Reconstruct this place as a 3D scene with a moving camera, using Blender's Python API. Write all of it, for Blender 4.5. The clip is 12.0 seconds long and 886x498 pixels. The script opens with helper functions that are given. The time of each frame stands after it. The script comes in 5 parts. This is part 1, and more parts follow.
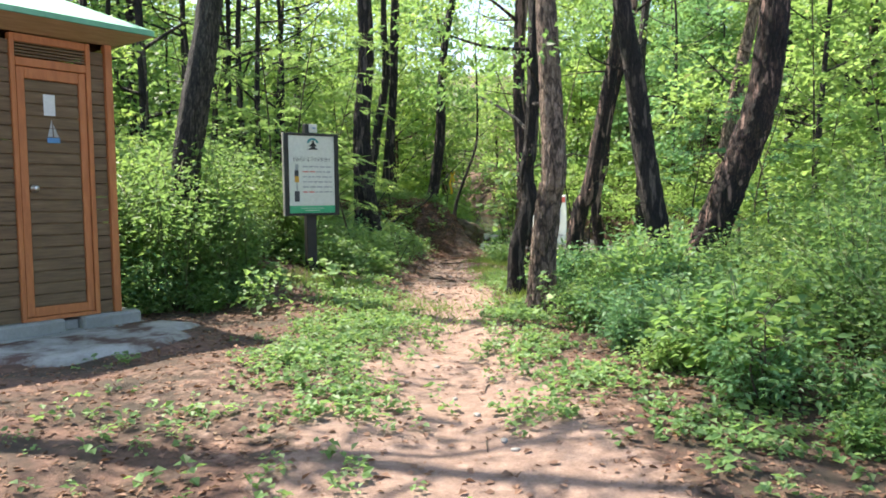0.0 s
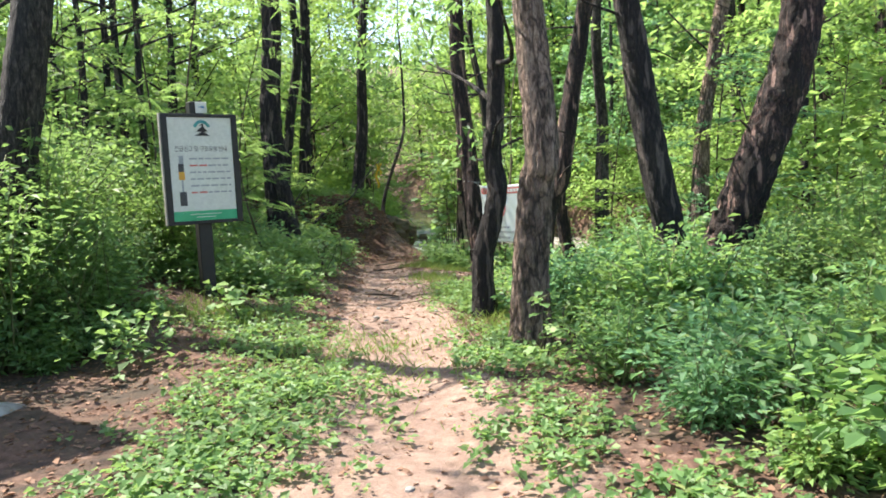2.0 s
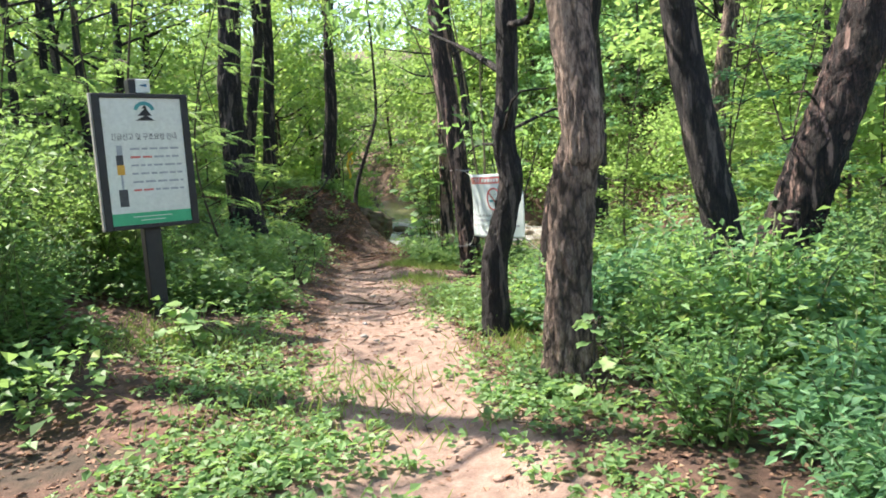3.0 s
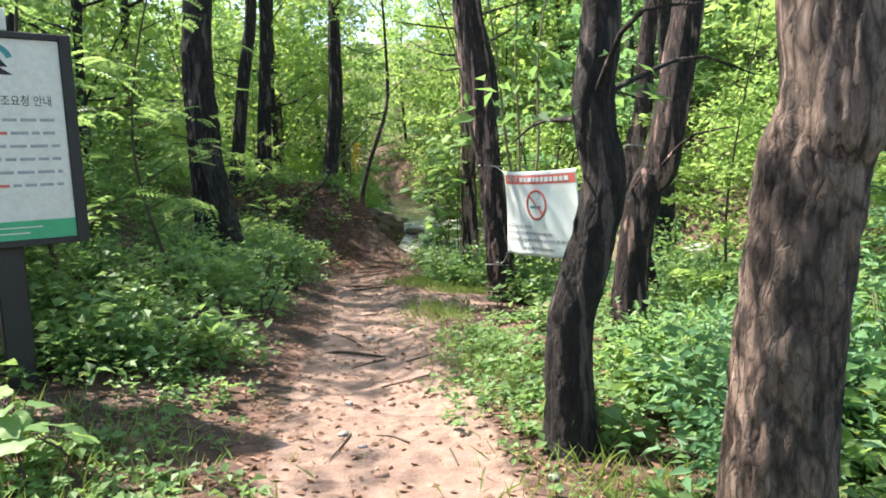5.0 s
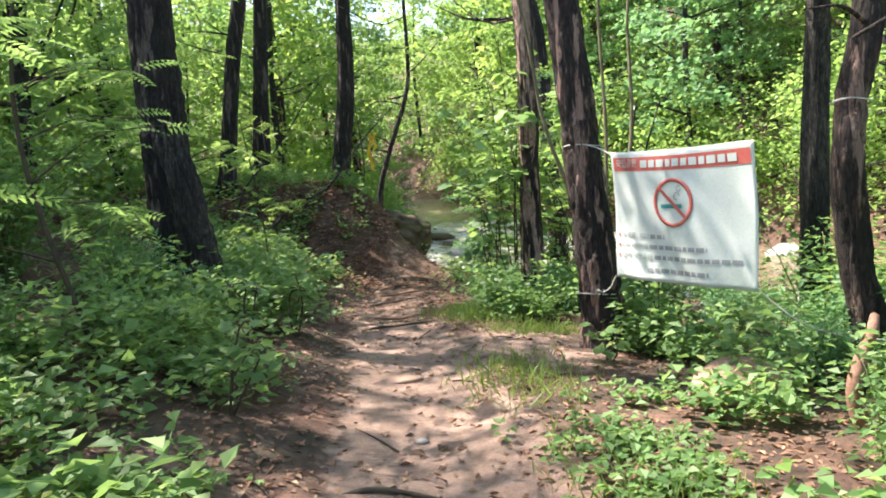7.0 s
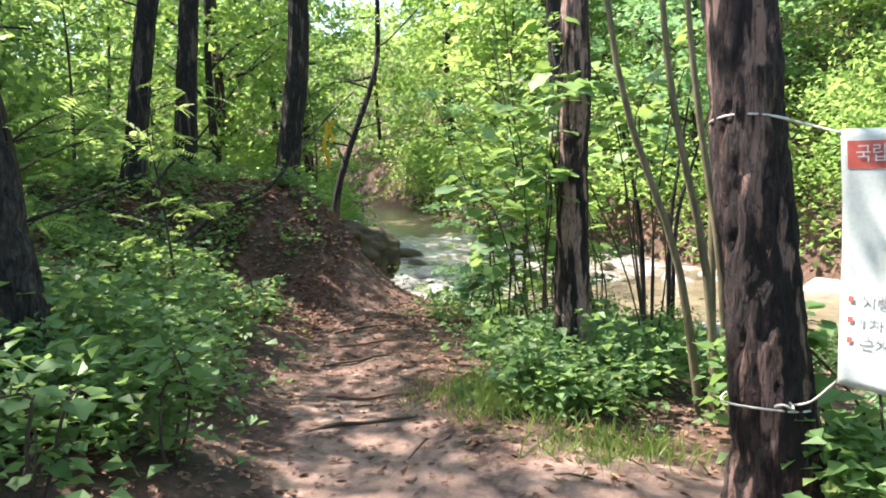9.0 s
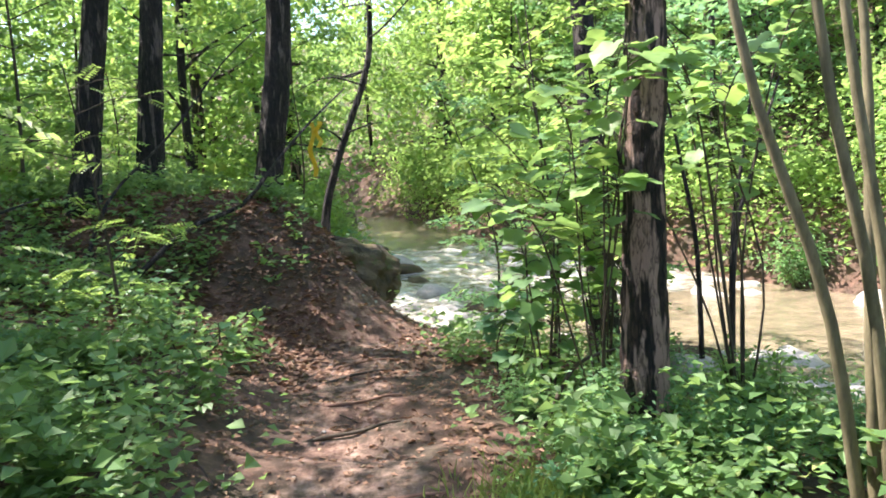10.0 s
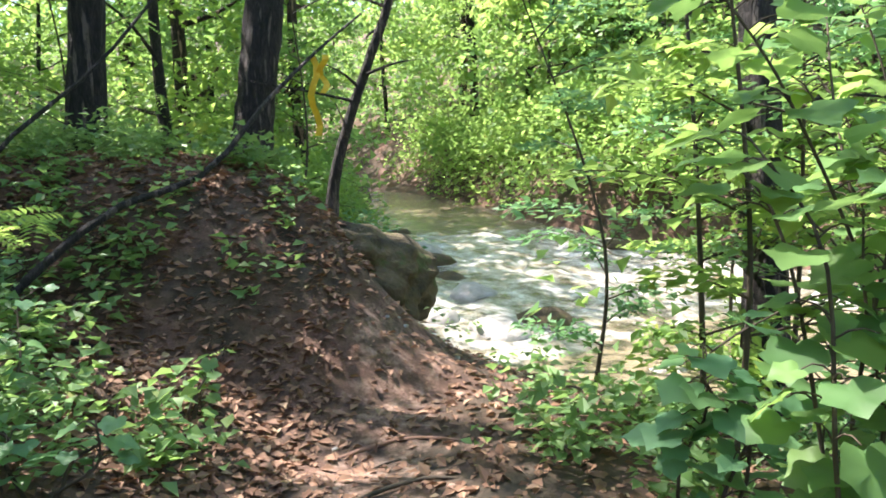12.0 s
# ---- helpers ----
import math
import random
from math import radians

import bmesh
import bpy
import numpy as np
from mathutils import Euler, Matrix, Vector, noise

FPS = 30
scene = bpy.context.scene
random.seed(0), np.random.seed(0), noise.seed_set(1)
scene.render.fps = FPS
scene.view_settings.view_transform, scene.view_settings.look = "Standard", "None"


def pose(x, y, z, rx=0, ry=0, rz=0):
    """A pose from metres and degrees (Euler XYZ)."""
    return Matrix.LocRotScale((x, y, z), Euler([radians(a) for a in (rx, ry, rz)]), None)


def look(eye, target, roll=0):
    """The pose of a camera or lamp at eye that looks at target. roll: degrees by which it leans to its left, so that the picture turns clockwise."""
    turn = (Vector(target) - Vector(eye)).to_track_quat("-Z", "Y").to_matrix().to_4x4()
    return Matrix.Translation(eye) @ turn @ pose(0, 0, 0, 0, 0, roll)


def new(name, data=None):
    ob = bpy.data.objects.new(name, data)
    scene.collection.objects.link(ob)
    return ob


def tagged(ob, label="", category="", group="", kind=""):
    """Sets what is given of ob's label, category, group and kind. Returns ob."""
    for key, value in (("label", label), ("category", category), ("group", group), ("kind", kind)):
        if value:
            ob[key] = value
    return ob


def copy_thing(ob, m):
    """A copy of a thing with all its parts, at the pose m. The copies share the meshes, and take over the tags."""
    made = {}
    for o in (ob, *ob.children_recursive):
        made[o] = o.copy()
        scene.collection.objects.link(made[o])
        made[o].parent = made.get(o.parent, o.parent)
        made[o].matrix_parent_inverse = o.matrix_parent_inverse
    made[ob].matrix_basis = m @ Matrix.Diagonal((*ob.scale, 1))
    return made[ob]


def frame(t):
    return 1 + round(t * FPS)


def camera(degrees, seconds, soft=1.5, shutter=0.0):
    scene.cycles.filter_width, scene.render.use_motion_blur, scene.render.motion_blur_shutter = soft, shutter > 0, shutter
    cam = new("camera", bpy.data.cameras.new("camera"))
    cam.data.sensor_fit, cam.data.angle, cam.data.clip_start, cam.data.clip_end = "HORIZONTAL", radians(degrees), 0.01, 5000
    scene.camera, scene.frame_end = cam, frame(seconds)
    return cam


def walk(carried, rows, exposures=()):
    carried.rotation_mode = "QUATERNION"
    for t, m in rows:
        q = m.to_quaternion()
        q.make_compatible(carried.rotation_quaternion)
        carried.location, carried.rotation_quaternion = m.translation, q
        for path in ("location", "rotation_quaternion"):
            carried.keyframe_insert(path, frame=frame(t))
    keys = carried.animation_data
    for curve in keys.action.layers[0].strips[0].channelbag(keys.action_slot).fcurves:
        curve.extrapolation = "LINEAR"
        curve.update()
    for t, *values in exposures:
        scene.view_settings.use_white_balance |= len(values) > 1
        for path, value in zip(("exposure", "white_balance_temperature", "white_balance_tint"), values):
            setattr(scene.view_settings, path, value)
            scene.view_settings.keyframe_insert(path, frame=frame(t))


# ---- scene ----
cam = camera(63.0, 12.0, 1.8)
METRES, EYE, TILT, LEAN, TURN = 15.0, 1.2, 0.0, 0.0, 0.0
ROWS = [
    (0.0, 0.0, 0.0, 0.0, -0.04, -3.76, 0.68),
    (0.5, -0.0026, 0.0359, 0.0005, -2.85, -5.19, 1.08),
    (1.0, -0.0038, 0.0719, 0.0004, -4.34, -5.59, 1.45),
    (1.5, -0.0071, 0.1104, 0.0018, -5.1, -5.12, 2.06),
    (2.0, -0.0117, 0.1485, 0.0016, -6.39, -4.5, 2.99),
    (2.5, -0.0176, 0.1916, 0.0036, -7.97, -4.84, 3.69),
    (3.0, -0.0204, 0.2304, 0.005, -9.12, -5.63, 4.03),
    (5.0, -0.0018, 0.3877, 0.0059, -7.88, -5.84, 3.03),
    (5.5, -0.0019, 0.4293, 0.0056, -5.52, -5.11, 3.77),
    (6.0, -0.0062, 0.4747, 0.0045, -4.49, -4.62, 4.22),
    (6.5, -0.0077, 0.5174, 0.0031, -5.9, -5.04, 4.38),
    (7.0, -0.0074, 0.5625, 0.0014, -7.19, -5.79, 4.29),
    (9.0, -0.0058, 0.7384, -0.0026, -10.95, -5.24, 1.88),
    (9.5, -0.0047, 0.7815, -0.0011, -11.24, -5.28, 2.39),
    (10.0, -0.0003, 0.8251, 0.0001, -11.66, -4.82, 3.02),
    (10.5, 0.0009, 0.8705, 0.0009, -11.57, -5.31, 2.77),
    (11.0, 0.0037, 0.9116, 0.0009, -11.2, -5.9, 2.35),
    (11.5, 0.0054, 0.9535, -0.0007, -10.88, -6.66, 1.95),
    (12.0, 0.0089, 0.9965, -0.0027, -10.79, -6.81, 1.99),
]
walk(cam, [(t, pose(0, 0, EYE, TILT, LEAN, TURN) @ pose(METRES * x, METRES * y, METRES * z, 90 + pitch, roll, yaw)) for t, x, y, z, yaw, pitch, roll in ROWS],
     [(0.0, 1.55, 7000, 12), (2.5, 1.65, 6800, 13), (5.0, 1.75, 6800, 15), (7.0, 1.88, 6900, 16), (9.0, 2.02, 6700, 19), (11.0, 2.22, 6550, 18), (12.0, 2.28, 6550, 16)])

# ---- world, sun ----
SUN_FROM = Vector((-0.53, 0.38, 1.04)).normalized()
world = bpy.data.worlds.new("sky")
scene.world = world
world.use_nodes = True
wn, wl = world.node_tree.nodes, world.node_tree.links
sky = wn.new("ShaderNodeTexSky")
sky.sky_type, sky.sun_disc = "NISHITA", False
sky.sun_elevation = math.asin(SUN_FROM.z)
sky.sun_rotation = math.atan2(SUN_FROM.x, SUN_FROM.y)
wn["Background"].inputs["Strength"].default_value = 0.15
wl.new(sky.outputs[0], wn["Background"].inputs["Color"])
sun = new("sun", bpy.data.lights.new("sun", "SUN"))
sun.data.energy, sun.data.angle, sun.data.color = 5.0, radians(0.6), (1.0, 0.95, 0.87)
sun.matrix_world = look(SUN_FROM * 60, (0, 0, 0))


# ---- materials ----
def material(name):
    m = bpy.data.materials.new(name)
    m.use_nodes = True
    n, l = m.node_tree.nodes, m.node_tree.links
    return m, n, l, n["Principled BSDF"], n["Material Output"]


def ramp(n, l, source, stops):
    r = n.new("ShaderNodeValToRGB")
    r.color_ramp.elements[0].position, r.color_ramp.elements[0].color = stops[0][0], (*stops[0][1], 1)
    r.color_ramp.elements[1].position, r.color_ramp.elements[1].color = stops[-1][0], (*stops[-1][1], 1)
    for p, c in stops[1:-1]:
        r.color_ramp.elements.new(p).color = (*c, 1)
    l.new(source, r.inputs["Fac"])
    return r.outputs["Color"]


def noise_node(n, l, scale, detail=4, rough=0.6, stretch=None, space="Object"):
    c = n.new("ShaderNodeTexCoord")
    t = n.new("ShaderNodeTexNoise")
    t.inputs["Scale"].default_value, t.inputs["Detail"].default_value, t.inputs["Roughness"].default_value = scale, detail, rough
    if stretch:
        mp = n.new("ShaderNodeMapping")
        mp.inputs["Scale"].default_value = stretch
        l.new(c.outputs[space], mp.inputs["Vector"])
        l.new(mp.outputs[0], t.inputs["Vector"])
    else:
        l.new(c.outputs[space], t.inputs["Vector"])
    return t.outputs["Fac"]


def bump(n, l, source, bsdf, strength, distance):
    b = n.new("ShaderNodeBump")
    b.inputs["Strength"].default_value, b.inputs["Distance"].default_value = strength, distance
    l.new(source, b.inputs["Height"])
    l.new(b.outputs[0], bsdf.inputs["Normal"])


def mixed(n, l, fac, a, b, blend="MIX"):
    m = n.new("ShaderNodeMix")
    m.data_type, m.blend_type = "RGBA", blend
    for sock, v in ((m.inputs[0], fac), (m.inputs[6], a), (m.inputs[7], b)):
        if isinstance(v, (int, float)):
            sock.default_value = v
        elif isinstance(v, tuple):
            sock.default_value = (*v, 1)
        else:
            l.new(v, sock)
    return m.outputs[2]


def surface(name, stops, scale=6, rough=0.8, stretch=None, relief=0.3, depth=0.01, fine=60, metal=0.0, space="Object"):
    """A plain procedural surface: coarse colour variation, fine grain and relief."""
    m, n, l, b, o = material(name)
    coarse = noise_node(n, l, scale, 5, 0.65, stretch, space)
    grain = noise_node(n, l, fine, 3, 0.7, stretch, space)
    col = ramp(n, l, coarse, stops)
    col = mixed(n, l, 0.35, col, ramp(n, l, grain, [(0.3, (0.55, 0.55, 0.55)), (0.7, (1.0, 1.0, 1.0))]), "MULTIPLY")
    l.new(col, b.inputs["Base Color"])
    b.inputs["Roughness"].default_value, b.inputs["Metallic"].default_value = rough, metal
    if relief:
        bump(n, l, grain, b, relief, depth)
    return m


def leaf_material(name, dark, light, yellow, through_col, share=0.45, rough=0.52):
    """Thin leaves: gloss and colour above, light coming through; every leaf of its own tint."""
    m, n, l, b, o = material(name)
    g = n.new("ShaderNodeNewGeometry")
    col = ramp(n, l, g.outputs["Random Per Island"], [(0.0, dark), (0.55, light), (0.93, light), (1.0, yellow)])
    oi = n.new("ShaderNodeObjectInfo")
    tint = ramp(n, l, oi.outputs["Random"], [(0.0, (0.5, 0.62, 0.66)), (0.5, (0.95, 0.95, 0.95)), (1.0, (1.3, 1.15, 0.85))])
    col = mixed(n, l, 0.8, col, tint, "MULTIPLY")
    l.new(col, b.inputs["Base Color"])
    b.inputs["Roughness"].default_value = rough
    b.inputs["Specular IOR Level"].default_value = 0.35
    tr = n.new("ShaderNodeBsdfTranslucent")
    l.new(mixed(n, l, 1.0, mixed(n, l, 0.5, (1.0, 1.0, 1.0), tint), through_col, "MULTIPLY"), tr.inputs["Color"])
    mx = n.new("ShaderNodeMixShader")
    mx.inputs[0].default_value = share
    l.new(b.outputs[0], mx.inputs[1])
    l.new(tr.outputs[0], mx.inputs[2])
    l.new(mx.outputs[0], o.inputs["Surface"])
    return m


LEAF = leaf_material("leaf_green", (0.05, 0.125, 0.04), (0.13, 0.25, 0.085), (0.30, 0.32, 0.07), (0.32, 0.52, 0.14))
LEAF_LIME = leaf_material("leaf_lime", (0.085, 0.19, 0.045), (0.19, 0.31, 0.075), (0.36, 0.38, 0.08), (0.39, 0.58, 0.16), 0.5)
LEAF_COOL = leaf_material("leaf_cool", (0.055, 0.14, 0.06), (0.14, 0.29, 0.14), (0.24, 0.34, 0.12), (0.25, 0.48, 0.18), 0.4)
LEAF_WEED = leaf_material("leaf_weed", (0.065, 0.145, 0.045), (0.165, 0.29, 0.10), (0.32, 0.34, 0.12), (0.32, 0.50, 0.14), 0.4)
GRASS = leaf_material("grass_blades", (0.09, 0.19, 0.05), (0.19, 0.30, 0.08), (0.36, 0.33, 0.14), (0.35, 0.45, 0.12), 0.35)
LITTER = leaf_material("dry_leaves", (0.13, 0.065, 0.04), (0.30, 0.17, 0.11), (0.45, 0.32, 0.2), (0.2, 0.1, 0.05), 0.15, 0.75)


def bark_material(name, deep, mid, high, plate=(15, 15, 3.0), tone=(0.55, 1.2), striped=None, cut=0.575, crack=0.05):
    """Furrowed bark: meandering dark cracks round long plates, broad light and dark areas, a little moss, upright
    strips of a paler colour.
    """
    m, n, l, b, o = material(name)

    def furrow(stretch, detail):
        f = noise_node(n, l, 1.0, detail, 0.55, stretch)
        d = n.new("ShaderNodeMath")
        d.operation = "SUBTRACT"
        d.inputs[1].default_value = 0.5
        l.new(f, d.inputs[0])
        a = n.new("ShaderNodeMath")
        a.operation = "ABSOLUTE"
        l.new(d.outputs[0], a.inputs[0])
        return a.outputs[0]

    grain = noise_node(n, l, 6.0, 7, 0.8, (6, 6, 1.6))
    col = ramp(n, l, grain, [(0.34, deep), (0.5, mid), (0.66, high)])
    broad = noise_node(n, l, 3.0, 4, 0.65, (1, 1, 0.45))
    col = mixed(n, l, 1.0, col, ramp(n, l, broad, [(0.38, (tone[0],) * 3), (0.6, (tone[1],) * 3)]), "MULTIPLY")
    big = ramp(n, l, furrow(plate, 2), [(0.0, (0.07, 0.06, 0.055)), (crack, (1, 1, 1))])
    small = ramp(n, l, furrow((plate[0] * 2.3, plate[1] * 2.3, plate[2] * 2.6), 3), [(0.0, (0.35, 0.33, 0.32)), (0.05, (1, 1, 1))])
    col = mixed(n, l, 0.9, col, big, "MULTIPLY")
    col = mixed(n, l, 0.8, col, small, "MULTIPLY")
    moss = ramp(n, l, noise_node(n, l, 1.7, 4, 0.6), [(0.56, (0, 0, 0)), (0.76, (0.3, 0.3, 0.3))])
    col = mixed(n, l, moss, col, (0.06, 0.07, 0.03))
    if striped:
        strips = ramp(n, l, noise_node(n, l, 1.0, 3, 0.5, (13, 13, 1.9)), [(cut, (0, 0, 0)), (cut + 0.05, (0.85, 0.85, 0.85))])
        strips = mixed(n, l, 1.0, strips, small, "MULTIPLY")
        col = mixed(n, l, strips, col, striped)
    l.new(col, b.inputs["Base Color"])
    b.inputs["Roughness"].default_value = 0.85
    height = mixed(n, l, 0.5, mixed(n, l, 0.6, grain, small, "MULTIPLY"), big, "MULTIPLY")
    bump(n, l, height, b, 1.0, 0.06)
    return m


BARK_DARK = bark_material("bark_dark", (0.007, 0.005, 0.005), (0.022, 0.016, 0.015), (0.075, 0.055, 0.05), (15, 15, 3.0), (0.5, 1.25), (0.16, 0.125, 0.11))
BARK_PINE = bark_material("bark_pine", (0.10, 0.062, 0.046), (0.37, 0.255, 0.195), (0.56, 0.43, 0.345), (13, 13, 3.6), (0.5, 1.2), None, 0.575, 0.085)
BARK_RED = bark_material("bark_red_pine", (0.012, 0.008, 0.008), (0.05, 0.03, 0.026), (0.19, 0.105, 0.085), (14, 14, 2.6), (0.3, 1.2), (0.46, 0.29, 0.235))
BARK_STRIPED = bark_material("bark_striped", (0.012, 0.008, 0.008), (0.05, 0.03, 0.026), (0.16, 0.09, 0.07), (14, 14, 2.6), (0.35, 1.2), (0.56, 0.37, 0.30), 0.50)
BARK_GREY = bark_material("bark_grey", (0.012, 0.01, 0.009), (0.055, 0.046, 0.04), (0.19, 0.16, 0.14), (13, 13, 2.4), (0.45, 1.25))
TWIG = surface("twig_bark", [(0.3, (0.03, 0.022, 0.016)), (0.7, (0.10, 0.075, 0.05))], 8, 0.9)
STEM = surface("green_stem", [(0.3, (0.07, 0.11, 0.035)), (0.7, (0.16, 0.17, 0.07))], 9, 0.7)
ROCK = surface("mossy_rock", [(0.3, (0.016, 0.012, 0.006)), (0.45, (0.055, 0.042, 0.02)), (0.56, (0.10, 0.07, 0.036)), (0.64, (0.06, 0.075, 0.02)), (0.75, (0.09, 0.11, 0.03))], 3.6, 0.95, None, 0.7, 0.05, 18)
STONE = surface("river_stone", [(0.25, (0.16, 0.15, 0.14)), (0.55, (0.36, 0.34, 0.31)), (0.8, (0.5, 0.47, 0.42))], 3.5, 0.75, None, 0.5, 0.03, 22)
CLAY = surface("clay_stone", [(0.3, (0.28, 0.16, 0.11)), (0.7, (0.48, 0.32, 0.24))], 5, 0.9, None, 0.6, 0.02, 40)
CONCRETE = surface("old_concrete", [(0.25, (0.20, 0.205, 0.195)), (0.55, (0.33, 0.335, 0.315)), (0.8, (0.42, 0.42, 0.40))], 2.2, 0.9, None, 0.5, 0.008, 55)
WORN_CONCRETE = surface("worn_concrete", [(0.42, (0.09, 0.05, 0.04)), (0.50, (0.23, 0.22, 0.205)), (0.6, (0.33, 0.33, 0.315)), (0.8, (0.40, 0.40, 0.385))], 2.6, 0.9, None, 0.5, 0.01, 45)
BOARD = surface("dark_boards", [(0.25, (0.075, 0.048, 0.028)), (0.55, (0.18, 0.115, 0.06)), (0.8, (0.26, 0.185, 0.115))], 3.0, 0.75, (1.2, 1.2, 14), 0.4, 0.006, 30)
ORANGE = surface("orange_timber", [(0.25, (0.36, 0.115, 0.035)), (0.55, (0.50, 0.17, 0.055)), (0.8, (0.58, 0.23, 0.085))], 4.0, 0.6, (6, 6, 1), 0.3, 0.004, 40)
ROOF_GREEN = surface("green_roof_felt", [(0.3, (0.10, 0.36, 0.22)), (0.7, (0.22, 0.52, 0.36))], 3.0, 0.6, None, 0.4, 0.01, 50)
SOFFIT = surface("pale_soffit_wood", [(0.3, (0.34, 0.22, 0.13)), (0.7, (0.50, 0.36, 0.23))], 4.0, 0.7, (1, 8, 8), 0.2, 0.004, 40)
FRAME = surface("charcoal_frame", [(0.3, (0.007, 0.007, 0.008)), (0.7, (0.022, 0.021, 0.021))], 5.0, 0.55, None, 0.25, 0.003, 60)
PANEL = surface("white_sign_face", [(0.3, (0.62, 0.63, 0.58)), (0.7, (0.70, 0.71, 0.66))], 1.8, 0.35, None, 0, 0, 30)
CLOTH = surface("banner_cloth", [(0.3, (0.58, 0.66, 0.63)), (0.7, (0.70, 0.76, 0.73))], 2.4, 0.65, None, 0.2, 0.003, 80)
INK = surface("black_print", [(0.3, (0.03, 0.03, 0.035)), (0.7, (0.07, 0.07, 0.075))], 12, 0.5, None, 0)
INK_GREY = surface("grey_print", [(0.3, (0.26, 0.28, 0.30)), (0.7, (0.38, 0.40, 0.42))], 12, 0.5, None, 0)
INK_RED = surface("red_print", [(0.3, (0.55, 0.10, 0.08)), (0.7, (0.66, 0.17, 0.14))], 9, 0.55, None, 0)
INK_GREEN = surface("green_print", [(0.3, (0.02, 0.34, 0.16)), (0.7, (0.045, 0.42, 0.21))], 5, 0.4, None, 0)
INK_TEAL = surface("teal_print", [(0.3, (0.03, 0.22, 0.24)), (0.7, (0.06, 0.32, 0.33))], 9, 0.45, None, 0)
INK_BLUE = surface("blue_print", [(0.3, (0.05, 0.18, 0.42)), (0.7, (0.10, 0.32, 0.58))], 9, 0.45, None, 0)
INK_AMBER = surface("amber_print", [(0.3, (0.60, 0.28, 0.03)), (0.7, (0.72, 0.40, 0.06))], 9, 0.5, None, 0)
PAPER = surface("paper", [(0.3, (0.66, 0.67, 0.66)), (0.7, (0.78, 0.78, 0.76))], 9, 0.7, None, 0)
STEEL = surface("steel_knob", [(0.3, (0.5, 0.5, 0.5)), (0.7, (0.7, 0.7, 0.68))], 9, 0.3, None, 0, 0, 30, 1.0)
ROPE = surface("pale_cord", [(0.3, (0.42, 0.41, 0.37)), (0.7, (0.66, 0.65, 0.60))], 30, 0.8, None, 0.4, 0.003, 150)
RIBBON = surface("yellow_ribbon", [(0.3, (0.68, 0.46, 0.02)), (0.7, (0.85, 0.62, 0.05))], 9, 0.55, None, 0)
SHOOT = surface("olive_shoot_bark", [(0.3, (0.07, 0.06, 0.03)), (0.7, (0.21, 0.18, 0.10))], 7, 0.85, (3, 3, 0.8), 0.4, 0.006, 40)
CLAY_LOG = surface("bare_wood", [(0.3, (0.17, 0.085, 0.055)), (0.7, (0.36, 0.20, 0.14))], 6, 0.8, (1, 8, 8), 0.5, 0.008, 40)


def ground_material():
    """Beaten pale soil on the trail, red-brown litter and dark humus beside it."""
    m, n, l, b, o = material("forest_soil")
    att = n.new("ShaderNodeAttribute")
    att.attribute_name = "trail"
    big = noise_node(n, l, 1.6, 6, 0.65)
    mid = noise_node(n, l, 9, 5, 0.7)
    fine = noise_node(n, l, 70, 4, 0.75)
    soil = ramp(n, l, mid, [(0.25, (0.16, 0.10, 0.075)), (0.5, (0.29, 0.195, 0.15)), (0.75, (0.42, 0.30, 0.24))])
    litter = ramp(n, l, mid, [(0.28, (0.05, 0.028, 0.02)), (0.5, (0.14, 0.075, 0.052)), (0.72, (0.27, 0.155, 0.11))])
    humus = ramp(n, l, mid, [(0.3, (0.03, 0.024, 0.016)), (0.7, (0.10, 0.07, 0.045))])
    off = mixed(n, l, ramp(n, l, big, [(0.4, (0, 0, 0)), (0.6, (1, 1, 1))]), litter, humus)
    add = n.new("ShaderNodeMath")
    add.operation = "ADD"
    l.new(att.outputs["Fac"], add.inputs[0])
    sub = n.new("ShaderNodeMath")
    sub.operation = "MULTIPLY_ADD"
    sub.inputs[1].default_value, sub.inputs[2].default_value = 1.1, -0.55
    l.new(mid, sub.inputs[0])
    l.new(sub.outputs[0], add.inputs[1])
    col = mixed(n, l, ramp(n, l, add.outputs[0], [(0.35, (0, 0, 0)), (0.65, (1, 1, 1))]), off, soil)
    col = mixed(n, l, 0.6, col, ramp(n, l, fine, [(0.3, (0.5, 0.48, 0.46)), (0.65, (1, 1, 1))]), "MULTIPLY")
    l.new(col, b.inputs["Base Color"])
    b.inputs["Roughness"].default_value = 0.95
    bump(n, l, mixed(n, l, 0.5, mid, fine), b, 0.8, 0.04)
    return m


def water_material():
    m, n, l, b, o = material("stream_water")
    att = n.new("ShaderNodeAttribute")
    att.attribute_name = "foam"
    streak = noise_node(n, l, 3.2, 6, 0.7)
    rip = noise_node(n, l, 9, 4, 0.6)
    body = ramp(n, l, streak, [(0.3, (0.10, 0.088, 0.06)), (0.7, (0.26, 0.205, 0.14))])
    add = n.new("ShaderNodeMath")
    add.operation = "ADD"
    l.new(att.outputs["Fac"], add.inputs[0])
    l.new(streak, add.inputs[1])
    foam = ramp(n, l, add.outputs[0], [(0.66, (0, 0, 0)), (0.84, (0.35, 0.35, 0.35)), (1.0, (1, 1, 1))])
    l.new(mixed(n, l, foam, body, (0.74, 0.76, 0.76)), b.inputs["Base Color"])
    b.inputs["Roughness"].default_value = 0.08
    b.inputs["IOR"].default_value = 1.33
    bump(n, l, mixed(n, l, 0.5, streak, rip), b, 0.6, 0.06)
    return m


SOIL, WATER = ground_material(), water_material()


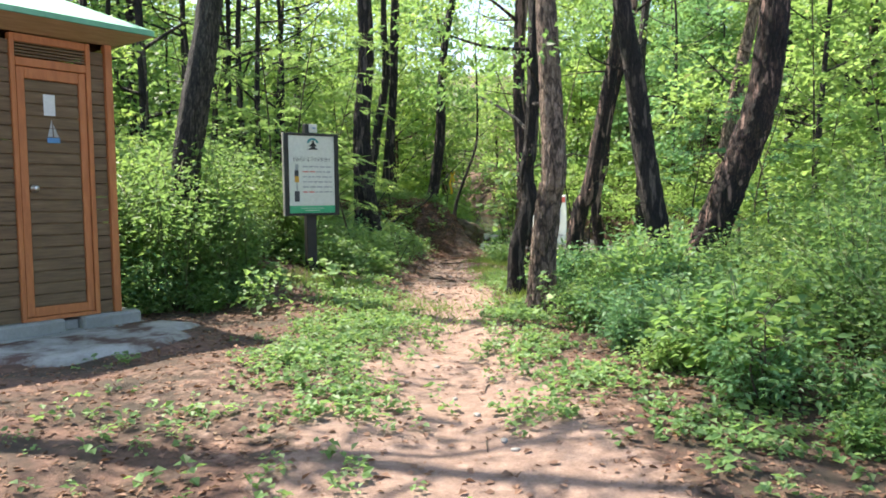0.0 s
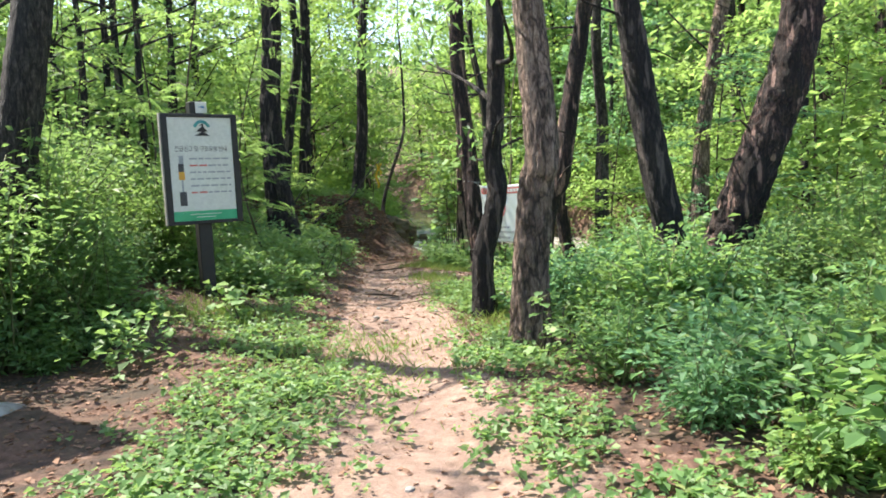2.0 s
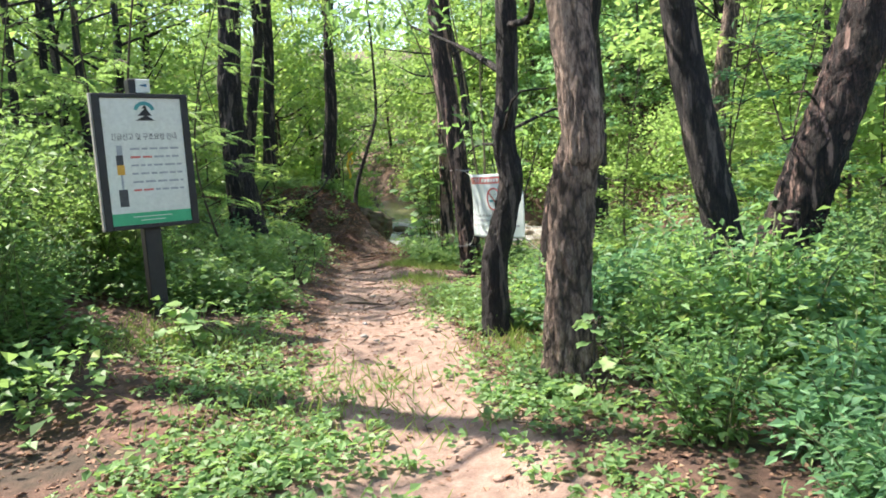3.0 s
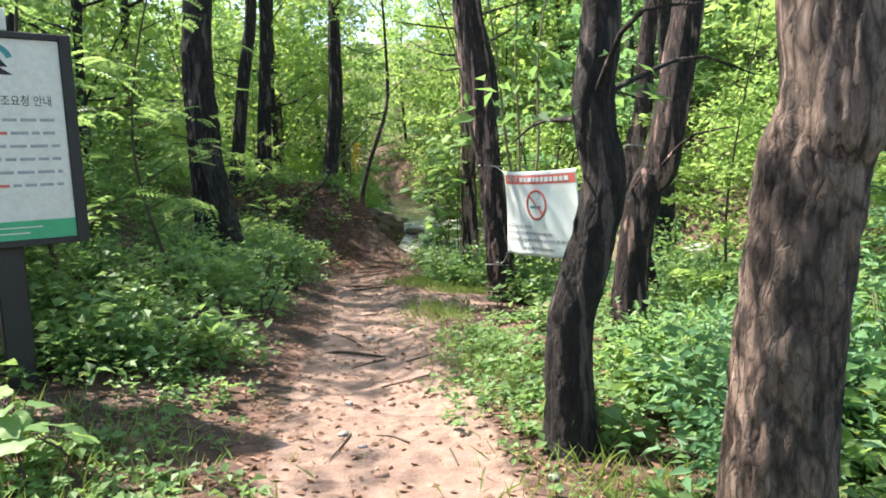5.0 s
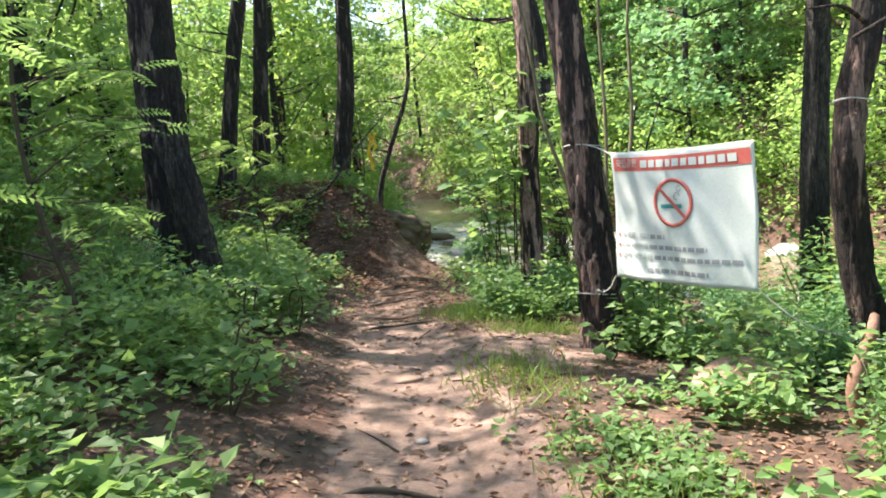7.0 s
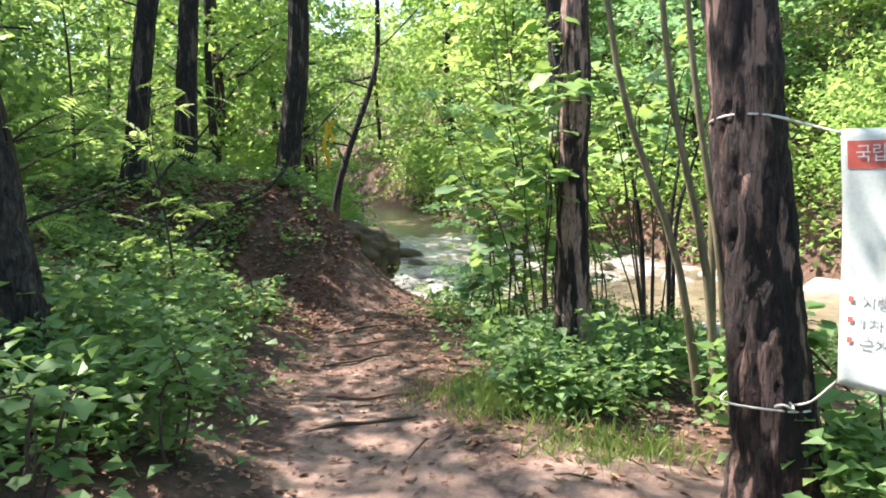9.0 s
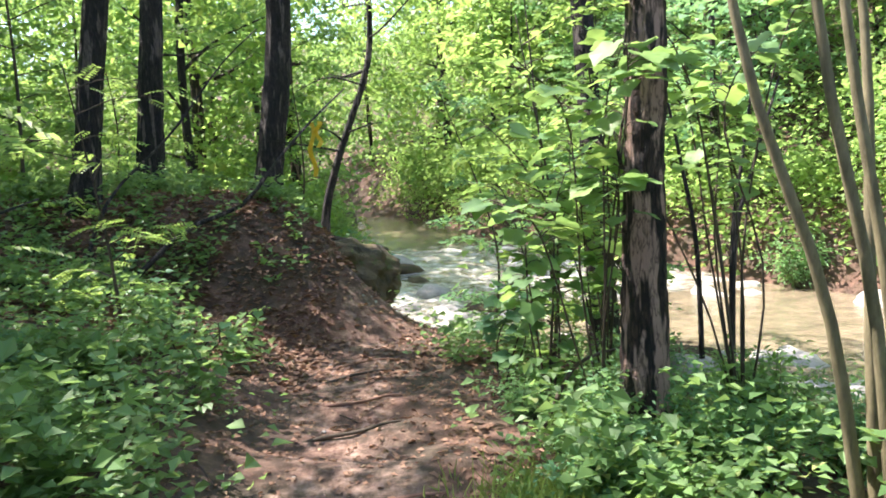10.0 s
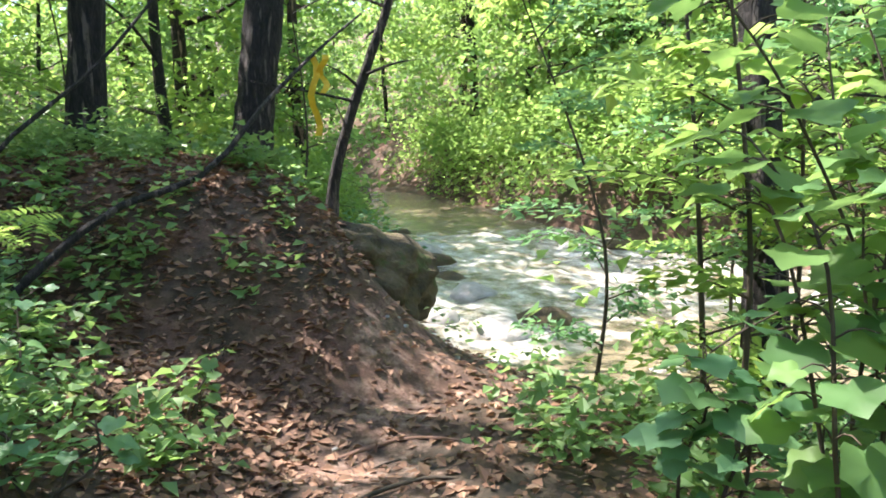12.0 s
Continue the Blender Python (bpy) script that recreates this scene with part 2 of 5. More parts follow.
# ---- mesh helpers ----
def np_mesh(name, verts, faces, mat, smooth=False):
    """A mesh from arrays: verts (n, 3), faces (m, 3) or (m, 4)."""
    verts, faces = np.asarray(verts, np.float32), np.asarray(faces, np.int32)
    me = bpy.data.meshes.new(name)
    k = faces.shape[1]
    me.vertices.add(len(verts))
    me.vertices.foreach_set("co", verts.ravel())
    me.loops.add(faces.size)
    me.loops.foreach_set("vertex_index", faces.ravel())
    me.polygons.add(len(faces))
    me.polygons.foreach_set("loop_start", np.arange(0, faces.size, k, dtype=np.int32))
    me.polygons.foreach_set("use_smooth", np.full(len(faces), smooth))
    me.update(calc_edges=True)
    me.materials.append(mat)
    return me


def part(name, bm, mat, parent=None, label="", smooth=False):
    """Links a bmesh, or a ready mesh, as one object under its thing."""
    if isinstance(bm, bmesh.types.BMesh):
        me = bpy.data.meshes.new(name)
        bmesh.ops.recalc_face_normals(bm, faces=bm.faces)
        bm.to_mesh(me)
        bm.free()
        me.materials.append(mat)
        if smooth:
            for p in me.polygons:
                p.use_smooth = True
    else:
        me = bm
    ob = new(name, me)
    if parent:
        ob.parent = parent
    if label:
        tagged(ob, label)
    return ob


def thing(name, m, label, category, group="", kind=""):
    ob = new(name)
    ob.empty_display_size = 0.1
    ob.matrix_world = m
    return tagged(ob, label, category, group, kind)


def box(bm, x0, x1, y0, y1, z0, z1, bevel=0.004):
    """A box with softened edges."""
    vs = bmesh.ops.create_cube(bm, size=1, matrix=Matrix.Translation(((x0 + x1) / 2, (y0 + y1) / 2, (z0 + z1) / 2)) @ Matrix.Diagonal((x1 - x0, y1 - y0, z1 - z0, 1)))["verts"]
    if bevel:
        es = list({e for v in vs for e in v.link_edges})
        bmesh.ops.bevel(bm, geom=es, offset=bevel, segments=1, affect="EDGES")
    return bm


def boxed(*a, bevel=0.004):
    return box(bmesh.new(), *a, bevel=bevel)


def spline(points, n):
    """n points along a smooth curve through the given ones."""
    p = np.asarray(points, float)
    p = np.vstack([2 * p[0] - p[1], p, 2 * p[-1] - p[-2]])
    out = []
    for u in np.linspace(0, len(p) - 3 - 1e-6, n):
        i, f = int(u), u - int(u)
        a, b, c, d = p[i:i + 4]
        out.append(0.5 * (2 * b + (c - a) * f + (2 * a - 5 * b + 4 * c - d) * f * f + (3 * b - a - 3 * c + d) * f ** 3))
    return np.array(out)


def tube(points, radii, seg=8, rough=0.0, lumps=7, rng=None):
    """A tapered limb along points; rough gives ridged bark."""
    p, r = np.asarray(points, float), np.asarray(radii, float)
    t = np.gradient(p, axis=0)
    t /= np.linalg.norm(t, axis=1)[:, None] + 1e-9
    ref = np.where(np.abs(t[:, 2:3]) < 0.9, [[0, 0, 1.0]], [[1.0, 0, 0]])
    if np.abs(t[:, 2]).mean() > 0.6:
        ref = np.tile([[1.0, 0, 0]], (len(p), 1))
    s = np.cross(ref, t)
    s /= np.linalg.norm(s, axis=1)[:, None] + 1e-9
    q = np.cross(t, s)
    a = np.linspace(0, 2 * np.pi, seg, endpoint=False)
    k = np.ones((len(p), seg))
    if rough:
        rng = rng or np.random.default_rng(5)
        ph = rng.uniform(0, 6.28, 4)
        zz = np.arange(len(p))[:, None]
        if seg > 30:
            near = np.minimum(len(p), 150)
            pos = p[:near, None] + r[:near, None, None] * (np.cos(a)[None, :, None] * s[:near, None] + np.sin(a)[None, :, None] * q[:near, None])
            o = Vector(ph[:3] * 9)
            cr = np.array([[min(abs(noise.noise(Vector((w[0] * 15, w[1] * 15, w[2] * 3.2)) + o)) * 5, 1.0) + 0.5 * noise.noise(Vector((w[0] * 40, w[1] * 40, w[2] * 12)) + o) for w in row] for row in pos])
            k[:near] += rough * 1.9 * (cr - 0.6)
            rough = rough * 0.35
        k += rough * (np.sin(a[None] * lumps + ph[0] + 0.35 * np.sin(zz * 0.5 + ph[3])) * 0.5 + 0.6 * rng.uniform(-1, 1, k.shape) + 0.5 * np.sin(a[None] * 2 + zz * 0.21 + ph[1]))
    v = p[:, None] + r[:, None, None] * k[..., None] * (np.cos(a)[None, :, None] * s[:, None] + np.sin(a)[None, :, None] * q[:, None])
    v = v.reshape(-1, 3)
    i = np.arange((len(p) - 1) * seg).reshape(-1, seg)
    j = np.roll(i, -1, axis=1)
    f = np.stack([i, j, j + seg, i + seg], -1).reshape(-1, 4)
    v = np.vstack([v, p[-1:] + t[-1:] * r[-1] * 0.5])
    last = (len(p) - 1) * seg
    tip = np.array([[last + x, last + (x + 1) % seg, len(v) - 1, len(v) - 1] for x in range(seg)])
    return v, np.vstack([f, tip])


def joined(pieces):
    """Several (verts, faces) as one."""
    vs, fs, o = [], [], 0
    for v, f in pieces:
        vs.append(v)
        fs.append(np.asarray(f) + o)
        o += len(v)
    return np.vstack(vs), np.vstack(fs)


def unit(v):
    return v / (np.linalg.norm(v, axis=-1, keepdims=True) + 1e-9)


def leaves(p, d, length, width, rng, tilt=0.5, broad=False):
    """Folded leaves at p that point along d."""
    n = len(p)
    length, width = np.broadcast_to(length, n)[:, None], np.broadcast_to(width, n)[:, None]
    d = unit(d)
    up = unit(np.array([0, 0, 1.0]) + rng.normal(0, tilt, (n, 3)))
    s = unit(np.cross(d, up))
    u = np.cross(s, d)
    if broad == "far":
        v = np.stack([p, p + d * length + s * width * 0.55, p + d * length * 0.75 - s * width * 0.75 + u * width * 0.2], 1)
        return v.reshape(-1, 3), np.arange(n * 3).reshape(-1, 3)
    if not broad:
        v = np.stack([p, p + d * length * 0.42 + s * width * 0.5 + u * width * 0.18, p + d * length - u * length * 0.12,
                      p + d * length * 0.42 - s * width * 0.5 + u * width * 0.18], 1)
        i = np.arange(n)[:, None] * 4
        f = np.concatenate([i + [[0, 2, 1]], i + [[0, 3, 2]]], 1).reshape(-1, 3)
        return v.reshape(-1, 3), f
    v = np.stack([p, p + d * length * 0.12 + s * width * 0.36 + u * width * 0.1, p + d * length * 0.5 + s * width * 0.5 + u * width * 0.12,
                  p + d * length * 0.98 - u * length * 0.14, p + d * length * 0.5 - s * width * 0.5 + u * width * 0.12,
                  p + d * length * 0.12 - s * width * 0.36 + u * width * 0.1], 1)
    i = np.arange(n)[:, None] * 6
    f = np.concatenate([i + [[0, 2, 1]], i + [[0, 3, 2]], i + [[0, 4, 3]], i + [[0, 5, 4]]], 1).reshape(-1, 3)
    return v.reshape(-1, 3), f


def spray(centres, radius, per, size, rng, flat=0.35, broad=False, lime=0.0, aspect=0.5):
    """Clumps of leaves: flat discs round the centres."""
    k = len(centres)
    r = np.broadcast_to(radius, k)
    off = rng.normal(0, 1, (k, per, 3))
    off = off / (np.linalg.norm(off, axis=-1, keepdims=True) + 1e-6) * rng.uniform(0.1, 1, (k, per, 1)) ** 0.6 * r[:, None, None]
    off[..., 2] *= flat
    off[..., 2] -= 0.18 * (off[..., 0] ** 2 + off[..., 1] ** 2) / np.maximum(r[:, None], 0.05)
    p = (np.asarray(centres)[:, None] + off).reshape(-1, 3)
    d = off.reshape(-1, 3) * [1, 1, 0.5] + rng.normal(0, 0.35, p.shape) * np.repeat(r, per)[:, None] + [0, 0, -0.05]
    L = size * rng.uniform(0.65, 1.3, len(p))
    return leaves(p, d, L, L * aspect * rng.uniform(0.8, 1.2, len(p)), rng, 0.45, broad)


def fronds(p, d, length, rng, pairs=8):
    """Feathered leaves: rows of leaflets on both sides of a drooping midrib."""
    out_p, out_d, out_l = [], [], []
    d = unit(d)
    s = unit(np.cross(d, np.array([0, 0, 1.0]) + rng.normal(0, 0.25, p.shape)))
    L = length * rng.uniform(0.7, 1.2, len(p))[:, None]
    for k in range(pairs):
        f = 0.2 + 0.8 * k / (pairs - 1)
        q = p + d * L * f - np.array([0, 0, 1.0]) * L * 0.28 * f * f
        for side in (-1, 1):
            out_p.append(q)
            out_d.append(side * s + d * 0.35 + [0, 0, -0.12])
            out_l.append(L[:, 0] * 0.24 * (1.1 - 0.5 * abs(f - 0.5)))
    lp, ld, ll = np.vstack(out_p), np.vstack(out_d), np.concatenate(out_l)
    return leaves(lp, ld, ll, ll * 0.42, rng, 0.2)


# ---- the lie of the land ----
def smooth(a, b, x):
    t = np.clip((x - a) / (b - a), 0, 1)
    return t * t * (3 - 2 * t)


def trail_x(y):
    return np.interp(y, [-40, 0, 7, 12, 16, 18, 20, 22, 24], [0.2, 0.1, 0.0, 0.2, 0.15, 0.35, 0.85, 1.4, 1.8])


def trail_z(y):
    return np.interp(y, [-40, 0, 5, 9, 13, 16, 19.3, 21.5, 24], [-0.4, 0.0, 0.06, 0.06, 0.0, -0.08, -0.25, -0.45, -0.7])


BROOK = spline([(-3.5, 52), (0.5, 40), (2.2, 31), (2.6, 25.9), (4.15, 22.2), (6.2, 17.9), (9.8, 12), (16, 5), (30, -8), (60, -30)], 90)
BROOK_Z = np.interp(np.linspace(0, 1, 90), [0, 0.22, 0.32, 0.40, 0.46, 0.6, 1], [0.9, 0.3, 0.05, -0.30, -0.52, -0.62, -1.6])
BROOK_W = np.interp(np.linspace(0, 1, 90), [0, 0.28, 0.36, 0.42, 0.5, 0.62, 1], [0.9, 1.1, 1.9, 2.6, 2.3, 1.6, 2.0])


def brook(x, y):
    """Distance to the brook's middle, its level, half width and the side (+1: the far bank)."""
    x, y = np.asarray(x, float), np.asarray(y, float)
    best = np.full(x.shape, 1e9)
    lev, wid, sid = np.zeros(x.shape), np.ones(x.shape), np.ones(x.shape)
    for i in range(len(BROOK) - 1):
        a, b = BROOK[i], BROOK[i + 1]
        ab = b - a
        t = np.clip(((x - a[0]) * ab[0] + (y - a[1]) * ab[1]) / (ab @ ab), 0, 1)
        dx, dy = x - a[0] - t * ab[0], y - a[1] - t * ab[1]
        d = np.hypot(dx, dy)
        m = d < best
        best = np.where(m, d, best)
        lev = np.where(m, BROOK_Z[i] + t * (BROOK_Z[i + 1] - BROOK_Z[i]), lev)
        wid = np.where(m, BROOK_W[i], wid)
        sid = np.where(m, np.sign(ab[0] * dy - ab[1] * dx), sid)
    return best, lev, wid, sid


def wave(x, y, f, seed):
    return (np.sin(x * f + seed) * np.cos(y * f * 0.9 + 1.7 * seed) + 0.5 * np.sin((x + 0.6 * y) * f * 2.1 + seed * 2.3) + 0.3 * np.cos((y - 0.7 * x) * f * 4.3 + seed)) / 1.8


def land(x, y):
    """Height of the ground."""
    x, y = np.asarray(x, float), np.asarray(y, float)
    tx, tz = trail_x(y), trail_z(y)
    dx = x - tx
    left, right = np.maximum(-dx, 0), np.maximum(dx, 0)
    half = np.interp(y, [3, 8, 11, 18], [1.5, 1.1, 0.55, 0.5])
    # the left bank rises, gently at the clearing and steeply further on
    rise = np.interp(y, [2, 6, 9, 14, 18, 22, 30], [0.0, 0.06, 0.22, 0.38, 0.5, 0.55, 0.4])
    z = tz + rise * np.maximum(left - half * 0.9, 0) / (1 + 0.12 * left)
    # the mound behind the bend
    m = np.exp(-(((x + 3.05) / 3.75) ** 8) - ((y - 21.1 + 0.10 * (x + 1.6)) / 1.75) ** 4)
    z = np.maximum(z, 1.3 * m + tz * (1 - m)) if np.ndim(z) else max(z, 1.3 * m + tz * (1 - m))
    z = z - 0.85 * smooth(22.2, 24.5, y) * smooth(-6, -1, x) * np.clip(z, 0, 1)
    flat = 1 - smooth(1.7, 2.7, np.hypot(x + 3.5, y - 6.7))
    z = z * (1 - flat) + 0.03 * flat
    z = z + (0.06 * wave(x, y, 3.1, 5.0) + 0.035 * wave(x, y, 8.0, 2.5)) * m
    # the right side falls to the brook
    z = z - 0.10 * np.maximum(right - half, 0) * smooth(9, 13, y)
    d, lev, wid, side = brook(x, y)
    far = lev + 0.25 + 0.42 * np.maximum(d - wid, 0) ** 0.97
    z = np.where((side > 0) & (d > wid), np.minimum(far, 14 + 0.02 * d), z)
    z = np.where((d > wid * 0.9) & (d < wid + 3.5), np.maximum(z, lev + 0.10), z)
    bank = smooth(0.0, 1.1, d - wid)
    z = (lev - 0.22) * (1 - bank) + z * bank
    z = z + 0.30 * np.maximum(np.hypot(x, y - 8) - 24, 0) ** 0.9 * smooth(6, 24, y) * np.where(side > 0, 0.25, 1.0)
    far_off = smooth(70, 130, np.hypot(x, y - 12))
    z = z * (1 - far_off) + far_off * (np.minimum(z, 6) + 2)
    # lumps, ruts and small steps of the trail
    on = np.exp(-(dx / 0.6) ** 2)
    z = z + 0.035 * wave(x, y, 1.9, 1.0) * (1 - 0.6 * on) + 0.011 * wave(x, y, 6.0, 2.0) + 0.006 * wave(x, y, 17.0, 4.0)
    z = z + on * 0.028 * np.sin(y * 8.5 + 1.6 * np.sin(x * 3.1) + 1.2 * np.sin(y * 2.3)) * smooth(13.5, 15.5, y) * (1 - smooth(20.5, 22, y))
    z = z - 0.05 * np.exp(-(dx / 0.42) ** 2) * smooth(1, 4, y)
    return z


def at(x, y, dz=0.0):
    return float(land(np.array([x]), np.array([y]))[0]) + dz


def graded(lo, hi, step, reach):
    """Even steps from lo to hi, then ever longer ones out to reach."""
    core = np.arange(lo, hi, step)
    out = []
    s, p = step, hi
    while p < reach:
        out.append(p)
        s *= 1.22
        p += s
    left = []
    s, p = step, lo - step
    while p > -reach:
        left.append(p)
        s *= 1.22
        p -= s
    return np.concatenate([left[::-1], core, out])


def trail_mask(x, y):
    dx = x - trail_x(y)
    w = np.interp(y, [-3, 3, 6, 9, 11, 14, 18, 21], [1.3, 0.95, 0.68, 0.6, 0.62, 0.5, 0.38, 0.34])
    # past y=13.5 more litter, which also darkens the trail in place of shade
    m = (1 - smooth(0.55 * w, 1.25 * w, np.abs(dx))) * (1 - 0.16 * smooth(9, 11, y)) * (1 - 0.5 * smooth(13.5, 16.5, y)) * (1 - smooth(20.8, 22.3, y))
    side = 0.7 * (1 - smooth(0.4, 1.25, np.hypot((x - 1.1) / 0.8, (y - 13.5) / 1.0)))
    side = np.maximum(side, 0.34 * (1 - smooth(0.5, 1.3, np.hypot((x + 1.6) / 1.1, (y - 9.6) / 0.7))))
    side = np.maximum(side, 0.42 * (1 - smooth(0.4, 1.3, np.hypot((x + 0.3) / 2.2, (y - 4.6) / 2.0))))
    side = np.maximum(side, 0.5 * (1 - smooth(0.5, 1.3, np.hypot((x + 0.95) / 0.5, (y - 11.0) / 0.6))))
    return np.maximum(m * 0.95, side)


def build_ground():
    gx, gy = graded(-5.0, 7.5, 0.085, 420), graded(1.0, 25.0, 0.085, 420)
    X, Y = np.meshgrid(gx, gy)
    Z = land(X.ravel(), Y.ravel())
    v = np.column_stack([X.ravel(), Y.ravel(), Z])
    nx, ny = len(gx), len(gy)
    i = (np.arange(ny - 1)[:, None] * nx + np.arange(nx - 1)[None]).ravel()
    f = np.column_stack([i, i + 1, i + 1 + nx, i + nx])
    me = np_mesh("ground", v, f, SOIL, True)
    a = me.attributes.new("trail", "FLOAT", "POINT")
    a.data.foreach_set("value", trail_mask(X.ravel(), Y.ravel()).astype(np.float32))
    tagged(new("ground", me), "forest floor of pale beaten soil and red-brown litter", "ground", kind="structure")


def build_water():
    n, k = 260, 22
    c = spline(BROOK, n)
    lev, wid = np.interp(np.linspace(0, 89, n), np.arange(90), BROOK_Z), np.interp(np.linspace(0, 89, n), np.arange(90), BROOK_W)
    t = unit(np.gradient(c, axis=0))
    nor = np.column_stack([t[:, 1], -t[:, 0]])
    u = np.linspace(-1, 1, k)
    P = c[:, None] + nor[:, None] * (u[None, :, None] * (wid[:, None, None] + 0.8))
    slope = np.clip(-np.gradient(lev) / (np.linalg.norm(np.gradient(c, axis=0), axis=1)), 0, 1)
    rough = np.clip(slope * 7, 0.06, 1)
    Z = lev[:, None] - 0.03 + 0.05 * rough[:, None] * wave(P[..., 0], P[..., 1], 5.0, 3.0) + 0.02 * wave(P[..., 0], P[..., 1], 13, 1.0)
    v = np.dstack([P, Z]).reshape(-1, 3)
    i = (np.arange(n - 1)[:, None] * k + np.arange(k - 1)[None]).ravel()
    f = np.column_stack([i, i + 1, i + 1 + k, i + k])
    me = np_mesh("water", v, f, WATER, True)
    a = me.attributes.new("foam", "FLOAT", "POINT")
    a.data.foreach_set("value", np.repeat(np.clip(slope * 6.5 - 0.34, -0.14, 0.29), k).astype(np.float32))
    tagged(new("water", me), "shallow murky brown stream with white rapids", "stream", kind="structure")


build_ground()
build_water()


# ---- trees that stand by the trail ----
def tree(name, axis, radius, height, bark, leaf, label, crown_r=2.0, clumps=40, per=60, size=0.1, crown_lo=0.5, seed=1, seg=20, rough=0.1, shift=(0, 0), twigs=3, feathered=False):
    """A trunk through the given points, carried on to its height, with limbs and a gappy crown."""
    rng = np.random.default_rng(seed)
    pts = [np.array(p, float) for p in axis]
    g = at(pts[0][0], pts[0][1])
    base = pts[0].copy()
    if base[2] > g - 0.15:
        d = pts[1] - pts[0]
        lean = d[:2] / max(d[2], 0.2) * 0.5
        base = np.array([*(pts[0][:2] - lean * min(base[2] - g, 1.0)), g - 0.15])
        pts.insert(0, base)
    top = pts[-1]
    lean = (pts[-1] - pts[-2]) / max((pts[-1] - pts[-2])[2], 0.3)
    lean[:2] *= 0.55
    while pts[-1][2] < g + height:
        step = 1.4
        nxt = pts[-1] + np.array([lean[0] * step + rng.normal(0, 0.10), lean[1] * step + rng.normal(0, 0.10), step])
        lean[:2] *= 0.75
        pts.append(nxt)
    foot = Vector((pts[0][0], pts[0][1], g))
    loc = np.array(pts) - np.array(foot)
    n = int(height / (0.06 if seg > 22 else 0.12))
    c = spline(loc, n)
    h = np.clip((c[:, 2] - c[0, 2]) / height, 0, 1)
    r = radius * (1 - 0.72 * h) * (1 + 0.5 * np.exp(-(c[:, 2] + 0.1) / 0.22))
    ob = thing(name, Matrix.Translation(foot), label, "tree")
    part("trunk", np_mesh("trunk", *tube(c, r, seg, rough, 8, rng), bark, True), None, ob)
    limbs, ends = [], []
    count = 9
    for i in range(count):
        k = int(n * (max(crown_lo, 0.6) + (0.96 - max(crown_lo, 0.6)) * i / (count - 1)))
        k = min(k, n - 1)
        a = rng.uniform(0, 6.28)
        L = crown_r * rng.uniform(0.6, 1.05)
        e = c[k] + np.array([math.cos(a) * L + shift[0] * L * 0.3, math.sin(a) * L + shift[1] * L * 0.3, L * rng.uniform(0.1, 0.55)])
        mid = (c[k] + e) / 2 + rng.normal(0, 0.12, 3)
        q = spline([c[k], mid, e], 8)
        limbs.append(tube(q, np.linspace(min(r[k] * 0.4, 0.035), 0.008, 8), 6))
        ends += [q[4], q[6], e]
    for i in range(twigs):
        k = int(n * rng.uniform(0.2, 0.6))
        a = rng.uniform(0, 6.28)
        L = rng.uniform(0.35, 1.1)
        e = c[k] + np.array([math.cos(a) * L, math.sin(a) * L, rng.uniform(-0.1, 0.35)])
        limbs.append(tube(spline([c[k], (c[k] + e) / 2 + rng.normal(0, 0.07, 3), e], 6), np.linspace(0.016, 0.004, 6), 5))
    for lm in limbs:
        part("limb", np_mesh("limb", *lm, bark, True), None, ob)
    ends = np.array(ends)
    clumps = int(clumps * 0.55)
    cen = ends[rng.integers(0, len(ends), clumps)] + rng.normal(0, 1, (clumps, 3)) * [crown_r * 0.34, crown_r * 0.34, crown_r * 0.2]
    if feathered:
        p = (cen[:, None] + rng.normal(0, 0.3, (clumps, max(per // 10, 4), 3))).reshape(-1, 3)
        crown = fronds(p, rng.normal(0, 1, p.shape) * [1, 1, 0.3], 0.3, rng)
    else:
        crown = spray(cen, rng.uniform(0.3, 0.62, clumps), per, size, rng)
    part("crown", np_mesh("crown", *crown, leaf), None, ob)
    return ob


tree("pine_tree", [(1.03, 7.48, 0.45), (1.05, 7.47, 0.78), (1.10, 7.44, 1.26), (1.14, 7.41, 1.56), (1.10, 7.6, 3.0)], 0.134, 9.5, BARK_PINE, LEAF,
     "tall red-brown pine with deeply plated bark beside the trail", 2.2, 30, 70, 0.1, 0.6, 11, 64, 0.075, twigs=0)
tree("crooked_tree", [(0.90, 8.78, -0.1), (0.89, 8.79, 0.27), (0.90, 8.78, 0.61), (0.98, 8.75, 0.91), (1.05, 8.72, 1.22), (1.02, 8.73, 1.46), (1.02, 8.73, 1.61), (1.06, 8.73, 1.85), (1.1, 8.75, 2.6)], 0.10, 7.5, BARK_DARK, LEAF,
     "crooked dark-barked tree with an S-shaped trunk in low weeds", 1.7, 34, 60, 0.1, 0.58, 12, 36, 0.075)
tree("cord_tree", [(2.68, 12.08, 0.2), (2.62, 12.10, 0.55), (2.56, 12.08, 1.05), (2.60, 12.1, 1.45), (2.70, 12.1, 1.85), (2.78, 12.1, 2.6)], 0.092, 9, BARK_RED, LEAF, "slim bent dark tree holding the banner cords", 2.0, 40, 60, 0.1, 0.5, 13, 36, 0.085)
tree("dark_tree", [(1.93, 10.6, 0.6), (2.03, 10.55, 1.13), (2.13, 10.51, 1.33), (2.30, 10.43, 2.33)], 0.125, 9, BARK_RED, LEAF, "slim leaning tree with dark reddish bark", 1.9, 38, 60, 0.1, 0.55, 14)
